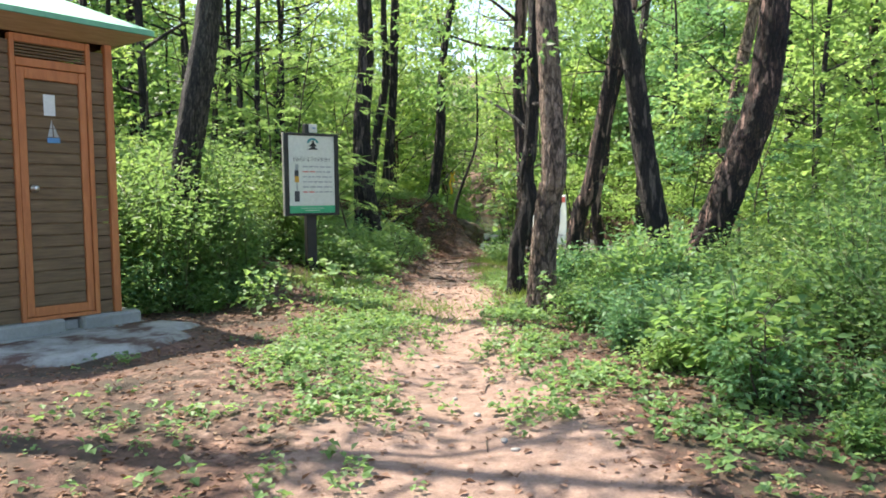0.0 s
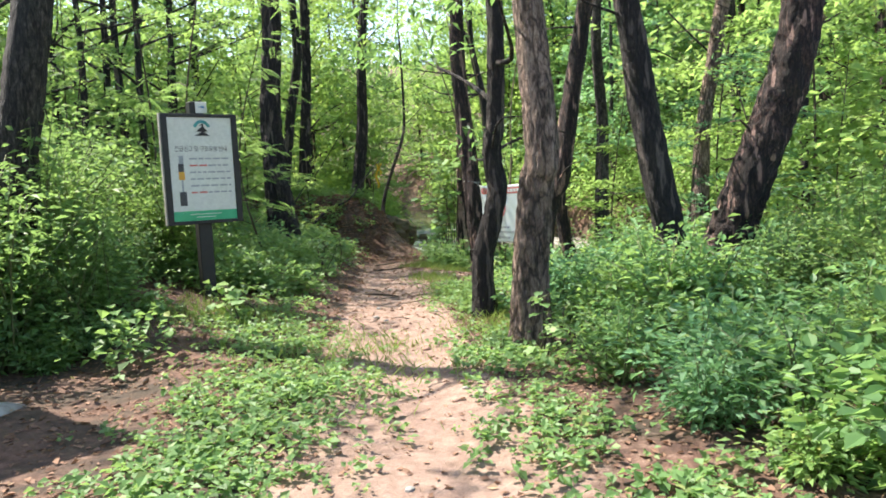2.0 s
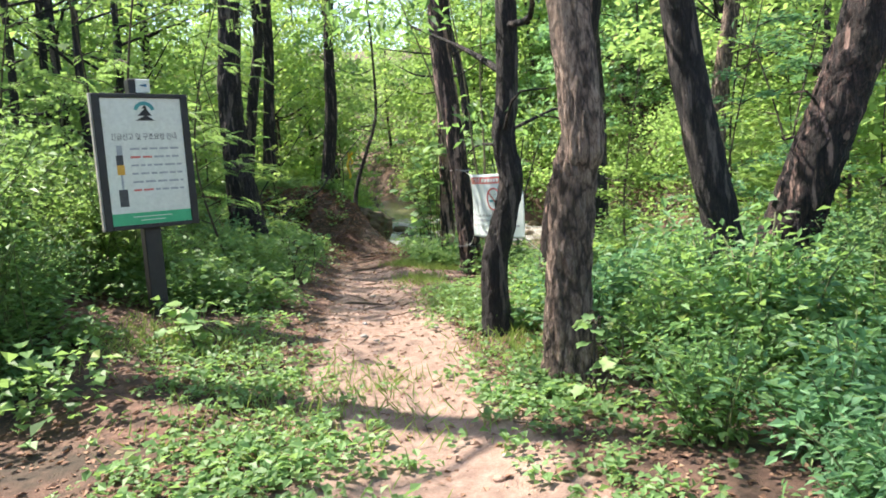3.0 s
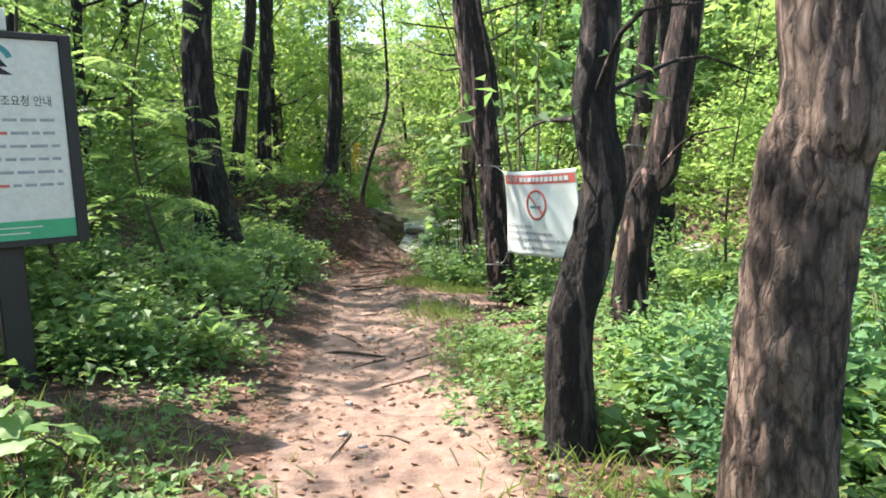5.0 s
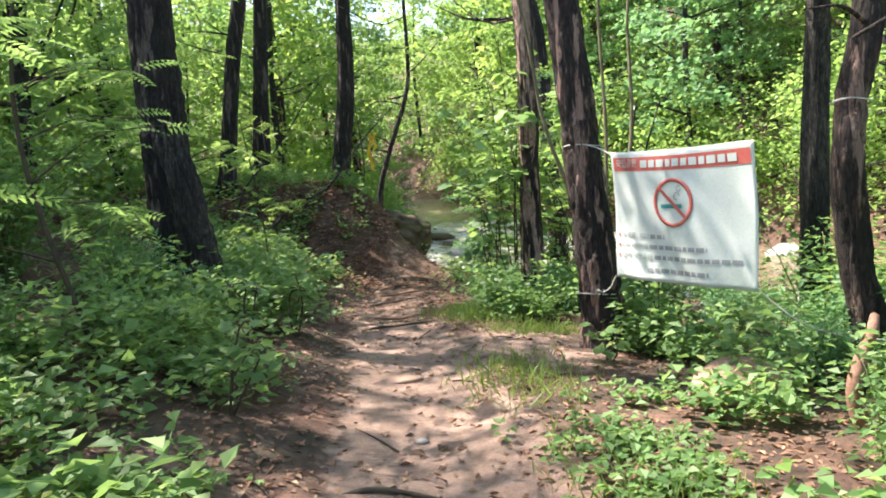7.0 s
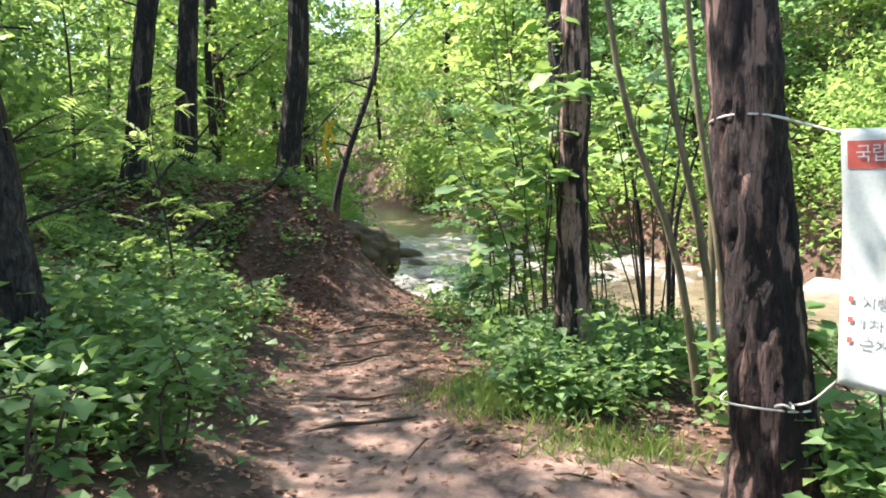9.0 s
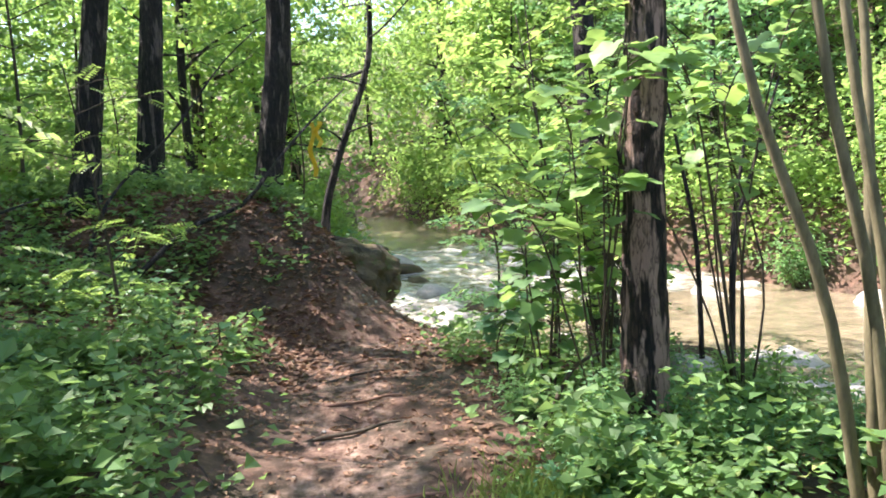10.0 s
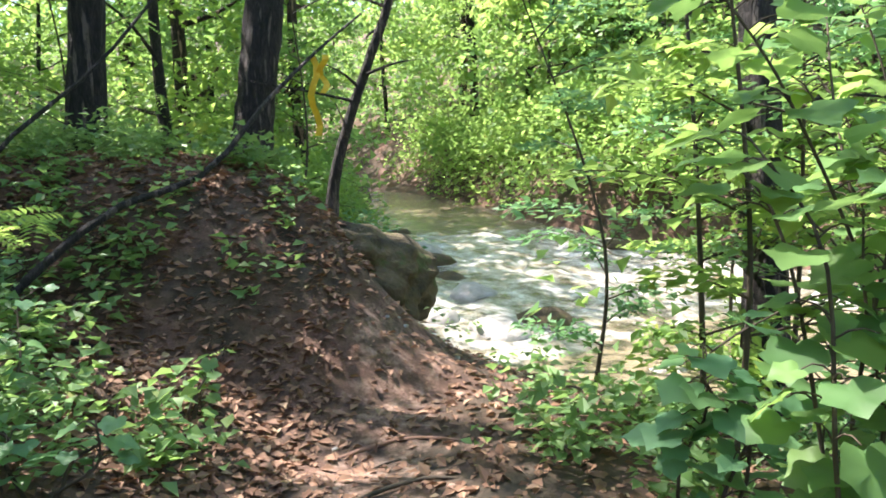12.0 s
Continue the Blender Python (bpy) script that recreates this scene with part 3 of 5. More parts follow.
tree("dark_tree", [(2.50, 8.25, 0.4), (2.46, 8.27, 0.83), (2.32, 8.34, 1.73), (2.23, 8.38, 2.48)], 0.14, 9, BARK_DARK, LEAF, "dark leaning tree rising from thick undergrowth", 2.0, 40, 60, 0.1, 0.55, 15)
tree("leaning_pine", [(3.03, 8.40, 0.5), (3.10, 8.36, 0.78), (3.36, 8.20, 1.62), (3.56, 8.08, 2.37)], 0.20, 9.5, BARK_RED, LEAF, "thick red pine that leans away from the trail", 2.0, 40, 60, 0.1, 0.6, 16, 36, 0.085)
tree("big_tree", [(-1.56, 14.68, 0.3), (-1.58, 14.68, 0.71), (-1.60, 14.67, 1.45), (-1.60, 14.67, 2.07), (-1.60, 14.67, 2.84)], 0.195, 11, BARK_DARK, LEAF, "thick old tree with furrowed dark bark on the bank", 2.6, 84, 70, 0.1, 0.5, 17, 44, 0.085, (0.4, 0))
tree("bank_tree", [(-0.42, 21.23, 0.9), (-0.31, 21.23, 1.26), (-0.18, 21.24, 2.05), (-0.05, 21.24, 3.07)], 0.165, 10, BARK_DARK, LEAF_LIME, "straight dark tree on top of the mound", 2.2, 24, 60, 0.11, 0.5, 18)
tree("banner_tree", [(1.63, 13.47, 0.1), (1.59, 13.50, 0.75), (1.55, 13.53, 1.28), (1.53, 13.54, 1.69)], 0.145, 9.5, BARK_RED, LEAF, "dark tree with reddish strips on its bark and cord tied round it", 2.1, 40, 60, 0.1, 0.55, 19, 44, 0.085)
tree("stream_tree", [(1.67, 15.69, 0.3), (1.69, 15.68, 1.21), (1.71, 15.67, 1.76), (1.72, 15.7, 2.6)], 0.115, 8.5, BARK_STRIPED, LEAF_LIME, "dark tree with broad pinkish strips on its bark", 1.8, 22, 60, 0.1, 0.55, 20, 24, 0.1)
tree("stream_tree", [(2.84, 18.82, -0.1), (2.82, 18.84, 0.9), (2.78, 18.86, 1.76)], 0.14, 8, BARK_DARK, LEAF, "dark tree at the edge of the stream", 1.9, 34, 60, 0.1, 0.55, 21)
tree("thin_tree", [(0.38, 21.40, 1.0), (0.52, 21.39, 1.5), (0.75, 21.38, 2.1), (0.94, 21.36, 2.6), (1.04, 21.36, 3.16)], 0.055, 5.5, BARK_DARK, LEAF_LIME, "thin leaning dark sapling on the mound", 1.5, 26, 50, 0.1, 0.5, 22, 10, 0.05, (0, 0), 9)
tree("bank_tree", [(-1.70, 21.63, 1.0), (-1.68, 21.63, 1.39), (-1.53, 21.66, 3.23)], 0.16, 10, BARK_DARK, LEAF_LIME, "dark tree rooted in the mound", 2.1, 24, 60, 0.11, 0.5, 23)
tree("bank_tree", [(-2.14, 20.3, 1.0), (-2.06, 20.3, 1.4), (-1.78, 20.2, 3.2)], 0.14, 9, BARK_DARK, LEAF, "leaning dark tree rooted in the mound", 2.2, 40, 60, 0.1, 0.5, 24)
tree("hill_tree", [(-3.15, 8.95, 1.6), (-3.03, 8.98, 2.39), (-2.83, 9.05, 3.63)], 0.19, 10, BARK_GREY, LEAF, "thick grey-barked tree behind the bushes on the bank", 2.0, 20, 60, 0.1, 0.6, 25)
tree("dark_tree", [(3.95, 14.42, -0.2), (3.95, 14.42, 0.9), (4.0, 14.4, 2.2)], 0.13, 8.5, BARK_GREY, LEAF, "pale grey-barked tree at the foot of the stream bank", 1.9, 34, 60, 0.1, 0.55, 26)
tree("red_pine", [(4.65, 12.2, 0.3), (4.72, 12.2, 1.8), (4.95, 12.16, 3.2)], 0.14, 9, BARK_PINE, LEAF, "red-brown pine in the undergrowth of the slope", 1.9, 30, 60, 0.1, 0.6, 30)


# two trees added out of view; their crowns throw dapple on the clearing
tree("hill_tree", [(-4.7, 4.2, 0.0), (-4.5, 4.3, 1.5), (-3.7, 4.8, 4.0), (-3.0, 5.2, 5.6)], 0.15, 8, BARK_GREY, LEAF, "unseen tree added beside the outhouse, its wide crown shading the clearing", 2.8, 200, 70, 0.11, 0.5, 28)
tree("hill_tree", [(-7.0, 1.6, 0.0), (-6.9, 1.7, 1.5), (-6.6, 1.8, 3.0)], 0.16, 8.5, BARK_GREY, LEAF, "unseen tree added at the clearing's edge to shade it", 2.6, 130, 70, 0.11, 0.5, 29)


def broken_trunk(x, y, height, radius, seed):
    """A dead trunk snapped off at head height, flaring at its foot, with a ragged top."""
    rng = np.random.default_rng(seed)
    g = at(x, y)
    c = spline([(0.05, 0, -0.15), (0.02, 0, 0.3), (-0.05, 0.02, 0.9), (-0.16, 0.03, height)], 70)
    r = radius * (1 - 0.25 * np.linspace(0, 1, 70)) * (1 + 0.5 * np.exp(-np.linspace(0, height, 70) / 0.25))
    v, f = tube(c, r, 44, 0.1, 8, rng)
    v[-45:-1, 2] += rng.uniform(-0.18, 0.12, 44)
    ob = thing("broken_trunk", Matrix.Translation((x, y, g)), "grey broken dead trunk beside the thick old tree", "dead tree")
    part("trunk", np_mesh("trunk", v, f, BARK_GREY, True), None, ob)
    for k in range(5):
        a = k * 1.3
        q = c[-6] + np.array([math.cos(a), math.sin(a), 0]) * radius * 0.5
        part("splinter", np_mesh("splinter", *tube(spline([q, q + [0.01, 0, 0.15], q + [0.02 * math.cos(a), 0, rng.uniform(0.2, 0.36)]], 6), np.linspace(0.035, 0.006, 6), 7, 0.1), BARK_GREY, True), None, ob)


broken_trunk(-1.40, 14.52, 1.4, 0.15, 3)


# ---- the woods behind: trees copied from a few patterns ----
def clear(x, y, room=1.0):
    """True where woods may stand: off the trail, the clearing and the brook."""
    d, lev, wid, side = brook(np.array([x]), np.array([y]))
    if d[0] < wid[0] + room:
        return False
    if abs(x - float(trail_x(y))) < 1.6 + room * 0.5 and -30 < y < 24:
        return False
    if y < 7.5 and -9 < x < 4.0 and y > -14:
        return False
    return True


def far_tree(name, seed, radius, height, bark, leaf, size, clumps, per):
    rng = np.random.default_rng(seed)
    lean = rng.normal(0, 0.05, 2)
    pts = [(lean[0] * z + 0.12 * math.sin(z * 0.7 + seed), lean[1] * z + 0.12 * math.cos(z * 0.6 + seed), z) for z in np.linspace(-0.3, height, 9)]
    c = spline(pts, 26)
    r = radius * (1 - 0.75 * np.linspace(0, 1, 26))
    ob = thing(name, Matrix(), "slender dark-barked woodland tree with a light green crown", "tree", "woodland trees")
    part("trunk", np_mesh("trunk", *tube(c, r, 9, 0.08, 5, rng), bark, True), None, ob)
    limbs, ends = [], []
    for i in range(12):
        k = int(26 * (0.2 + 0.76 * i / 12))
        a = rng.uniform(0, 6.28)
        L = rng.uniform(0.9, 1.9)
        e = c[k] + np.array([math.cos(a) * L, math.sin(a) * L, L * rng.uniform(0.2, 0.7)])
        limbs.append(tube(spline([c[k], (c[k] + e) / 2 + rng.normal(0, 0.1, 3), e], 6), np.linspace(r[k] * 0.5, 0.01, 6), 4))
        ends += [(c[k] + e) / 2, e]
    tagged(part("branchwork", np_mesh("branchwork", *joined(limbs), bark, True), None, ob), kind="stuff")
    ends = np.array(ends)
    cen = ends[rng.integers(0, len(ends), clumps)] + rng.normal(0, 1, (clumps, 3)) * [0.8, 0.8, 0.6]
    part("crown", np_mesh("crown", *spray(cen, rng.uniform(0.35, 0.75, clumps), per * 2, size * 0.8, rng, 0.35, "far", 0.0, 0.62), leaf), None, ob)
    return ob


PATTERNS = [far_tree("woodland_tree", 31, 0.10, 9.0, BARK_DARK, LEAF_LIME, 0.17, 62, 34), far_tree("woodland_tree", 32, 0.13, 10.5, BARK_DARK, LEAF, 0.17, 66, 34),
            far_tree("woodland_tree", 33, 0.075, 7.5, BARK_GREY, LEAF_COOL, 0.16, 56, 34), far_tree("woodland_tree", 34, 0.15, 11.0, BARK_RED, LEAF, 0.18, 66, 34),
            far_tree("woodland_tree", 35, 0.06, 6.5, BARK_DARK, LEAF_LIME, 0.15, 54, 34)]
rng = np.random.default_rng(77)
placed = []
tries = 0
placed += [(-4.6, 23.2), (-7.6, 18.4), (-9.0, 20.4), (-2.0, 27.5), (-4.5, 29.0), (-0.8, 31.0), (-6.0, 26.0), (-3.0, 34.0), (0.2, 35.5), (5.8, 31.0), (7.5, 33.0), (4.6, 34.5), (9.0, 29.0)]
while len(placed) < 140 and tries < 6000:
    tries += 1
    if len(placed) < 112:
        y = rng.uniform(9, 48)
        x = rng.uniform(-0.75, 0.75) * (y + 6) + 2
        if abs(x) < 4.6 and y < 17 and x < 0:
            continue
        if -2.9 < x < 1.2 and 17 < y < 24.5:
            continue
        if 0 < x < 5.5 and y < 17:
            continue
        if -11 < x < -2.5 and 8 < y < 16.5 and rng.random() < 0.7:
            continue
    else:
        x, y = rng.uniform(-30, 30), rng.uniform(-34, -15)
    if not clear(x, y, 0.6) or any(abs(x - a) + abs(y - b) < 1.3 for a, b in placed):
        continue
    placed.append((x, y))
for i, (x, y) in enumerate(placed):
    m = pose(x, y, at(x, y), 0, 0, rng.uniform(0, 360)) @ Matrix.Scale(rng.uniform(0.85, 1.2), 4)
    src = PATTERNS[i % 5]
    if i < 5:
        src.matrix_basis = m
    else:
        o = copy_thing(src, m)
        o.scale = m.to_scale()

# slim trunks close together on the wooded hill, their leaves high up and few
SLIM = far_tree("slim_tree", 36, 0.085, 8.5, BARK_DARK, LEAF, 0.15, 11, 22)
tagged(SLIM, "slim dark trunk with sparse leaves on the wooded hill", "tree", "slim hill trees")
for i, (x, y) in enumerate([(-4.4, 14.5), (-3.8, 15.6), (-4.6, 16.5), (-5.7, 13.5), (-5.4, 15.6), (-3.7, 17.6), (-7.4, 16.6), (-6.4, 18.0), (-6.6, 12.2), (-8.2, 14.2), (-5.0, 17.8), (-7.0, 14.6)]):
    m = pose(x, y, at(x, y), 0, 0, 77 * i) @ Matrix.Scale(0.85 + 0.1 * (i % 4), 4)
    if i:
        copy_thing(SLIM, m).scale = m.to_scale()
    else:
        SLIM.matrix_basis = m


# ---- bushes and saplings ----
def bush(name, seed, width, height, stems, per, size, leaf, label, broad=False, aspect=0.5):
    """Arching stems from one root with leaves along their upper two thirds."""
    rng = np.random.default_rng(seed)
    ob = thing(name, Matrix(), label, "shrub", "undergrowth bushes")
    st, P, D = [], [], []
    for i in range(stems):
        a, lean = rng.uniform(0, 6.28), rng.uniform(0.15, 1.0) * width
        h = height * rng.uniform(0.55, 1.0) * (1.0 - 0.35 * lean / width)
        b = np.array([rng.normal(0, 0.12 * width), rng.normal(0, 0.12 * width), -0.05])
        e = b + np.array([math.cos(a) * lean, math.sin(a) * lean, h])
        q = spline([b, b * 0.6 + e * 0.4 + [0, 0, h * 0.22], e], 7)
        st.append(tube(q[[0, 2, 4, 6]], np.linspace(0.009, 0.003, 4), 3))
        u = rng.uniform(0.12, 1.0, per)
        k = np.clip((u * 6).astype(int), 0, 5)
        f = (u * 6 - k)[:, None]
        base = q[k] * (1 - f) + q[k + 1] * f
        dirs = rng.normal(0, 1, (per, 3)) * [1, 1, 0.35]
        P.append(base + unit(dirs) * rng.uniform(0.0, 0.24, (per, 1)))
        D.append(dirs + [0, 0, -0.05])
    P, D = np.vstack(P), np.vstack(D)
    L = size * rng.uniform(0.55, 1.25, len(P))
    tagged(part("stem_mass", np_mesh("stem_mass", *joined(st), STEM, True), None, ob), kind="stuff")
    part("foliage", np_mesh("foliage", *leaves(P, D, L, L * aspect * rng.uniform(0.8, 1.2, len(P)), rng, 0.4, broad), leaf), None, ob)
    return ob


def sapling(name, seed, height, leaf, size, per, label, feathered=False, broad=False):
    """A thin stem with whippy branches that carry leaves in layers."""
    rng = np.random.default_rng(seed)
    ob = thing(name, Matrix(), label, "sapling", "woodland saplings")
    c = spline([(0, 0, -0.1), (rng.normal(0, 0.1), rng.normal(0, 0.1), height * 0.4), (rng.normal(0, 0.3), rng.normal(0, 0.3), height)], 16)
    wood = [tube(c, np.linspace(0.022, 0.005, 16), 6)]
    P, D = [], []
    for i in range(15):
        k = int(3 + 12 * i / 15)
        a, L = rng.uniform(0, 6.28), rng.uniform(0.5, 1.15) * (0.35 + 0.16 * height)
        e = c[k] + np.array([math.cos(a) * L, math.sin(a) * L, rng.uniform(0.0, 0.3) * L])
        q = spline([c[k], (c[k] + e) / 2 + [0, 0, 0.1 * L], e], 6)
        wood.append(tube(q, np.linspace(0.009, 0.002, 6), 3))
        u = rng.uniform(0.15, 1.0, per)
        j = np.clip((u * 5).astype(int), 0, 4)
        f = (u * 5 - j)[:, None]
        P.append(q[j] * (1 - f) + q[j + 1] * f + rng.normal(0, 0.07, (per, 3)) * [1, 1, 0.4])
        D.append((e - c[k])[None] * 0.6 + rng.normal(0, 0.6, (per, 3)) * [1, 1, 0.3])
    P, D = np.vstack(P), np.vstack(D)
    part("stem", np_mesh("stem", *wood[0], TWIG, True), None, ob)
    tagged(part("branchwork", np_mesh("branchwork", *joined(wood[1:]), TWIG, True), None, ob), kind="stuff")
    if feathered:
        fol = fronds(P, D, size, rng)
    else:
        L = size * rng.uniform(0.6, 1.25, len(P))
        fol = leaves(P, D, L, L * (0.8 if broad else 0.5), rng, 0.35, broad)
    part("foliage", np_mesh("foliage", *fol, leaf), None, ob)
    return ob


def scatter(patterns, spots, rng, lo=0.8, hi=1.2):
    """Copies of the patterns at the spots; the patterns themselves take the first ones."""
    for i, (x, y, *s) in enumerate(spots):
        k = (s[0] if s else 1.0) * rng.uniform(lo, hi)
        m = pose(x, y, at(x, y), rng.normal(0, 4), rng.normal(0, 4), rng.uniform(0, 360)) @ Matrix.Scale(k, 4)
        if i < len(patterns):
            patterns[i].matrix_basis = m
        else:
            o = copy_thing(patterns[i % len(patterns)], m)
            o.scale = m.to_scale()


BUSHES = [bush("bush", 41, 0.55, 0.75, 16, 75, 0.075, LEAF_COOL, "leafy green bush of small pointed leaves"),
          bush("bush", 42, 0.6, 0.9, 18, 70, 0.07, LEAF, "dense green bush in the undergrowth"),
          bush("bush", 43, 0.5, 0.65, 15, 75, 0.085, LEAF_WEED, "pale green weedy bush with soft leaves"),
          bush("bush", 44, 0.65, 1.0, 18, 75, 0.08, LEAF_COOL, "tall green bush of arching stems"),
          bush("bush", 45, 0.5, 0.7, 15, 75, 0.065, LEAF, "green bush of broad rounded leaves", True, 0.7)]
rng = np.random.default_rng(91)
spots = []
# the thicket right of the trail
for i in range(46):
    y = rng.uniform(3.6, 9.6)
    x = rng.uniform(1.15 + 0.10 * abs(y - 6.5), 4.6)
    spots.append((x, y, 0.75 if x < 1.7 else 1.0))
tall = [(3.2, 6.4, 0.68), (2.95, 4.3, 0.62), (3.7, 7.4, 0.72), (3.6, 5.4, 0.85), (4.3, 6.6, 1.0), (3.5, 3.9, 0.72), (-2.35, 10.7, 0.8), (-2.9, 11.4, 1.0), (4.4, 8.6, 0.85), (4.9, 5.2, 1.0), (2.5, 5.6, 0.5), (2.4, 7.2, 0.5), (2.95, 5.0, 0.85), (3.4, 6.2, 0.95), (2.7, 4.0, 0.7), (3.5, 4.5, 0.95), (3.0, 7.5, 0.58), (4.0, 5.6, 1.0), (4.2, 7.6, 0.95), (3.3, 3.2, 0.8),
        (-2.55, 9.2, 0.72), (-3.1, 8.7, 0.95), (-3.3, 9.8, 1.05), (-2.7, 10.4, 0.85), (-3.9, 9.3, 1.1), (-4.3, 10.5, 1.2), (-3.5, 11.2, 1.1), (-2.5, 11.6, 0.65), (-4.4, 8.6, 1.1), (-5.0, 9.6, 1.2), (-3.0, 8.05, 1.12), (-3.45, 8.4, 1.25), (-2.55, 8.5, 0.9)]
for i in range(34):
    spots.append((rng.uniform(1.6, 5.0), rng.uniform(9, 13.2), 0.6))
for i in range(14):
    spots.append((rng.uniform(1.0, 1.9), rng.uniform(15.0, 17.5), 0.5))
spots += [(1.5, 4.7, 0.55), (1.75, 4.0, 0.55), (1.95, 3.3, 0.55), (1.4, 5.5, 0.6), (1.25, 6.3, 0.62), (2.2, 3.7, 0.7), (2.4, 3.0, 0.65), (2.1, 2.6, 0.5), (1.6, 6.0, 0.8), (1.75, 5.2, 0.75), (2.1, 4.5, 0.8), (1.5, 6.9, 0.7), (2.0, 6.5, 0.8)]
for i in range(20):
    spots.append((rng.uniform(3.1, 6.2), rng.uniform(10.5, 14.6), rng.uniform(0.9, 1.3)))
# the left bank
for i in range(52):
    y = rng.uniform(7.6, 18)
    e = np.interp(y, [7.5, 9, 11, 14, 18], [-2.6, -2.0, -1.15, -0.85, -1.0])
    x = e - abs(rng.normal(0, 1.3))
    spots.append((x, y, np.interp(y, [8, 14, 18], [0.95, 0.7, 0.5]) * (0.55 + 0.45 * smooth(0.2, 1.0, e - x))))
for i in range(26):
    tall.append((rng.uniform(-6.2, -2.6), rng.uniform(8.6, 14.5)))
for i in range(14):
    spots.append((rng.uniform(2.3, 4.3), rng.uniform(14.2, 18.0), 0.6))
for i in range(16):
    x, y = rng.uniform(-12, 14), rng.uniform(23, 36)
    if clear(x, y, 0.2):
        spots.append((x, y, 1.3))
for i in range(18):
    x, y = rng.uniform(4, 16), rng.uniform(6, 26)
    if clear(x, y, 0.3):
        spots.append((x, y, 1.2))
TALL = [bush("tall_bush", 46, 0.95, 1.9, 30, 95, 0.08, LEAF_WEED, "tall dense bush of small green leaves"), bush("tall_bush", 47, 0.9, 1.6, 28, 95, 0.07, LEAF, "tall rounded bush of fine green leaves")]
scatter(TALL, tall, rng, 0.8, 1.15)
spots = [s for s in spots if math.hypot(s[0] + 1.7, s[1] - 9.3) > 0.85 and math.hypot(s[0] - 1.2, s[1] - 13.6) > 0.8 and math.hypot(s[0] - 1.35, s[1] - 12.4) > 0.9 and not (9.8 < s[1] < 12.8 and -1.75 < s[0] < 0)]
scatter(BUSHES, spots, rng)

SAPLINGS = [sapling("sapling", 51, 3.2, LEAF_LIME, 0.10, 75, "young tree with bright lime-green leaves"),
            sapling("sapling", 52, 4.2, LEAF, 0.09, 85, "young tree with layered green leaves"),
            sapling("sapling", 53, 2.6, LEAF_LIME, 0.26, 6, "young locust with feathered lime-green leaves", True),
            sapling("sapling", 54, 3.6, LEAF_COOL, 0.095, 80, "young tree with cool green leaves"),
            sapling("sapling", 55, 4.6, LEAF_LIME, 0.28, 7, "young locust with long feathered leaves", True)]
rng = np.random.default_rng(93)
spots = []
while len(spots) < 122:
    y = rng.uniform(9.5, 34)
    x = rng.uniform(-0.72, 0.72) * (y + 4) + 1.5
    if not clear(x, y, 0.1) or (-2.6 < x < 1.4 and 17 < y < 23.5) or (abs(x) < 2.6 and y < 14 and x < 0) or (0 < x < 4.5 and 10 < y < 16):
        continue
    spots.append((x, y))
scatter(SAPLINGS, spots, rng, 0.75, 1.25)
for k, x, y, s in [(4, -1.55, 12.5, 0.85), (4, -2.0, 11.2, 0.95), (2, -1.75, 15.9, 1.1), (3, 3.3, 9.6, 0.7), (0, 3.0, 11.2, 0.8), (3, 4.6, 10.4, 0.9), (2, -1.2, 17.6, 0.7), (0, 1.9, 17.7, 0.85), (3, 2.6, 18.3, 0.85), (0, 3.3, 19.8, 0.9), (3, 1.75, 18.9, 0.7)]:
    copy_thing(SAPLINGS[k], pose(x, y, at(x, y), 0, 0, 70 * x)).scale = (s, s, s)


# ---- the leafy distance ----
def thicket(name, seed, count, per, size, box_x, box_y, high, leaf, label, low=0.1):
    """Masses of leaves over the far slopes, too far off to count."""
    rng = np.random.default_rng(seed)
    x, y = rng.uniform(*box_x, count * 2), rng.uniform(*box_y, count * 2)
    d, lev, wid, side = brook(x, y)
    ok = (d > wid + 0.5) & ~((x > -3.6) & (x < 2.2) & (y < 25)) & (np.abs(x - 2) < 0.78 * (y + 5))
    x, y = x[ok][:count], y[ok][:count]
    z = land(x, y) + high * rng.uniform(0, 1, len(x)) ** 1.5 + low
    v = spray(np.column_stack([x, y, z]), rng.uniform(0.5, 1.0, len(x)), per * 2, size * 0.8, rng, 0.6, "far", 0.0, 0.62)
    tagged(new(name, np_mesh(name, *v, leaf)), label, "foliage", kind="stuff")


thicket("thicket", 61, 850, 34, 0.15, (-16, 20), (19, 32), 2.6, LEAF, "dense green woodland undergrowth on the slopes")
thicket("thicket", 62, 2400, 30, 0.26, (-40, 46), (30, 62), 6.0, LEAF, "sunlit lime-green woodland edge in the distance")
thicket("thicket", 64, 1100, 30, 0.15, (-5, 9), (24.5, 37), 1.2, LEAF_LIME, "sunlit green growth on the far stream bank")
thicket("thicket", 65, 500, 30, 0.15, (-12, -3.4), (15, 25), 2.8, LEAF, "shaded leafy growth on the wooded bank")
thicket("thicket", 66, 320, 30, 0.13, (-3, 4), (26.5, 34), 0.7, LEAF_LIME, "low sunlit growth along the upper stream")
thicket("thicket", 63, 1000, 34, 0.13, (5.5, 18), (8, 24), 2.2, LEAF_LIME, "leafy undergrowth on the slope over the stream")
thicket("canopy", 67, 800, 26, 0.22, (-26, -9), (20, 38), 5.0, LEAF, "shaded leafy canopy over the wooded hill", 2.4)
thicket("canopy", 68, 1200, 26, 0.24, (-12, 24), (29, 46), 9.5, LEAF_LIME, "sunlit lime-green canopy over the stream valley", 2.6)


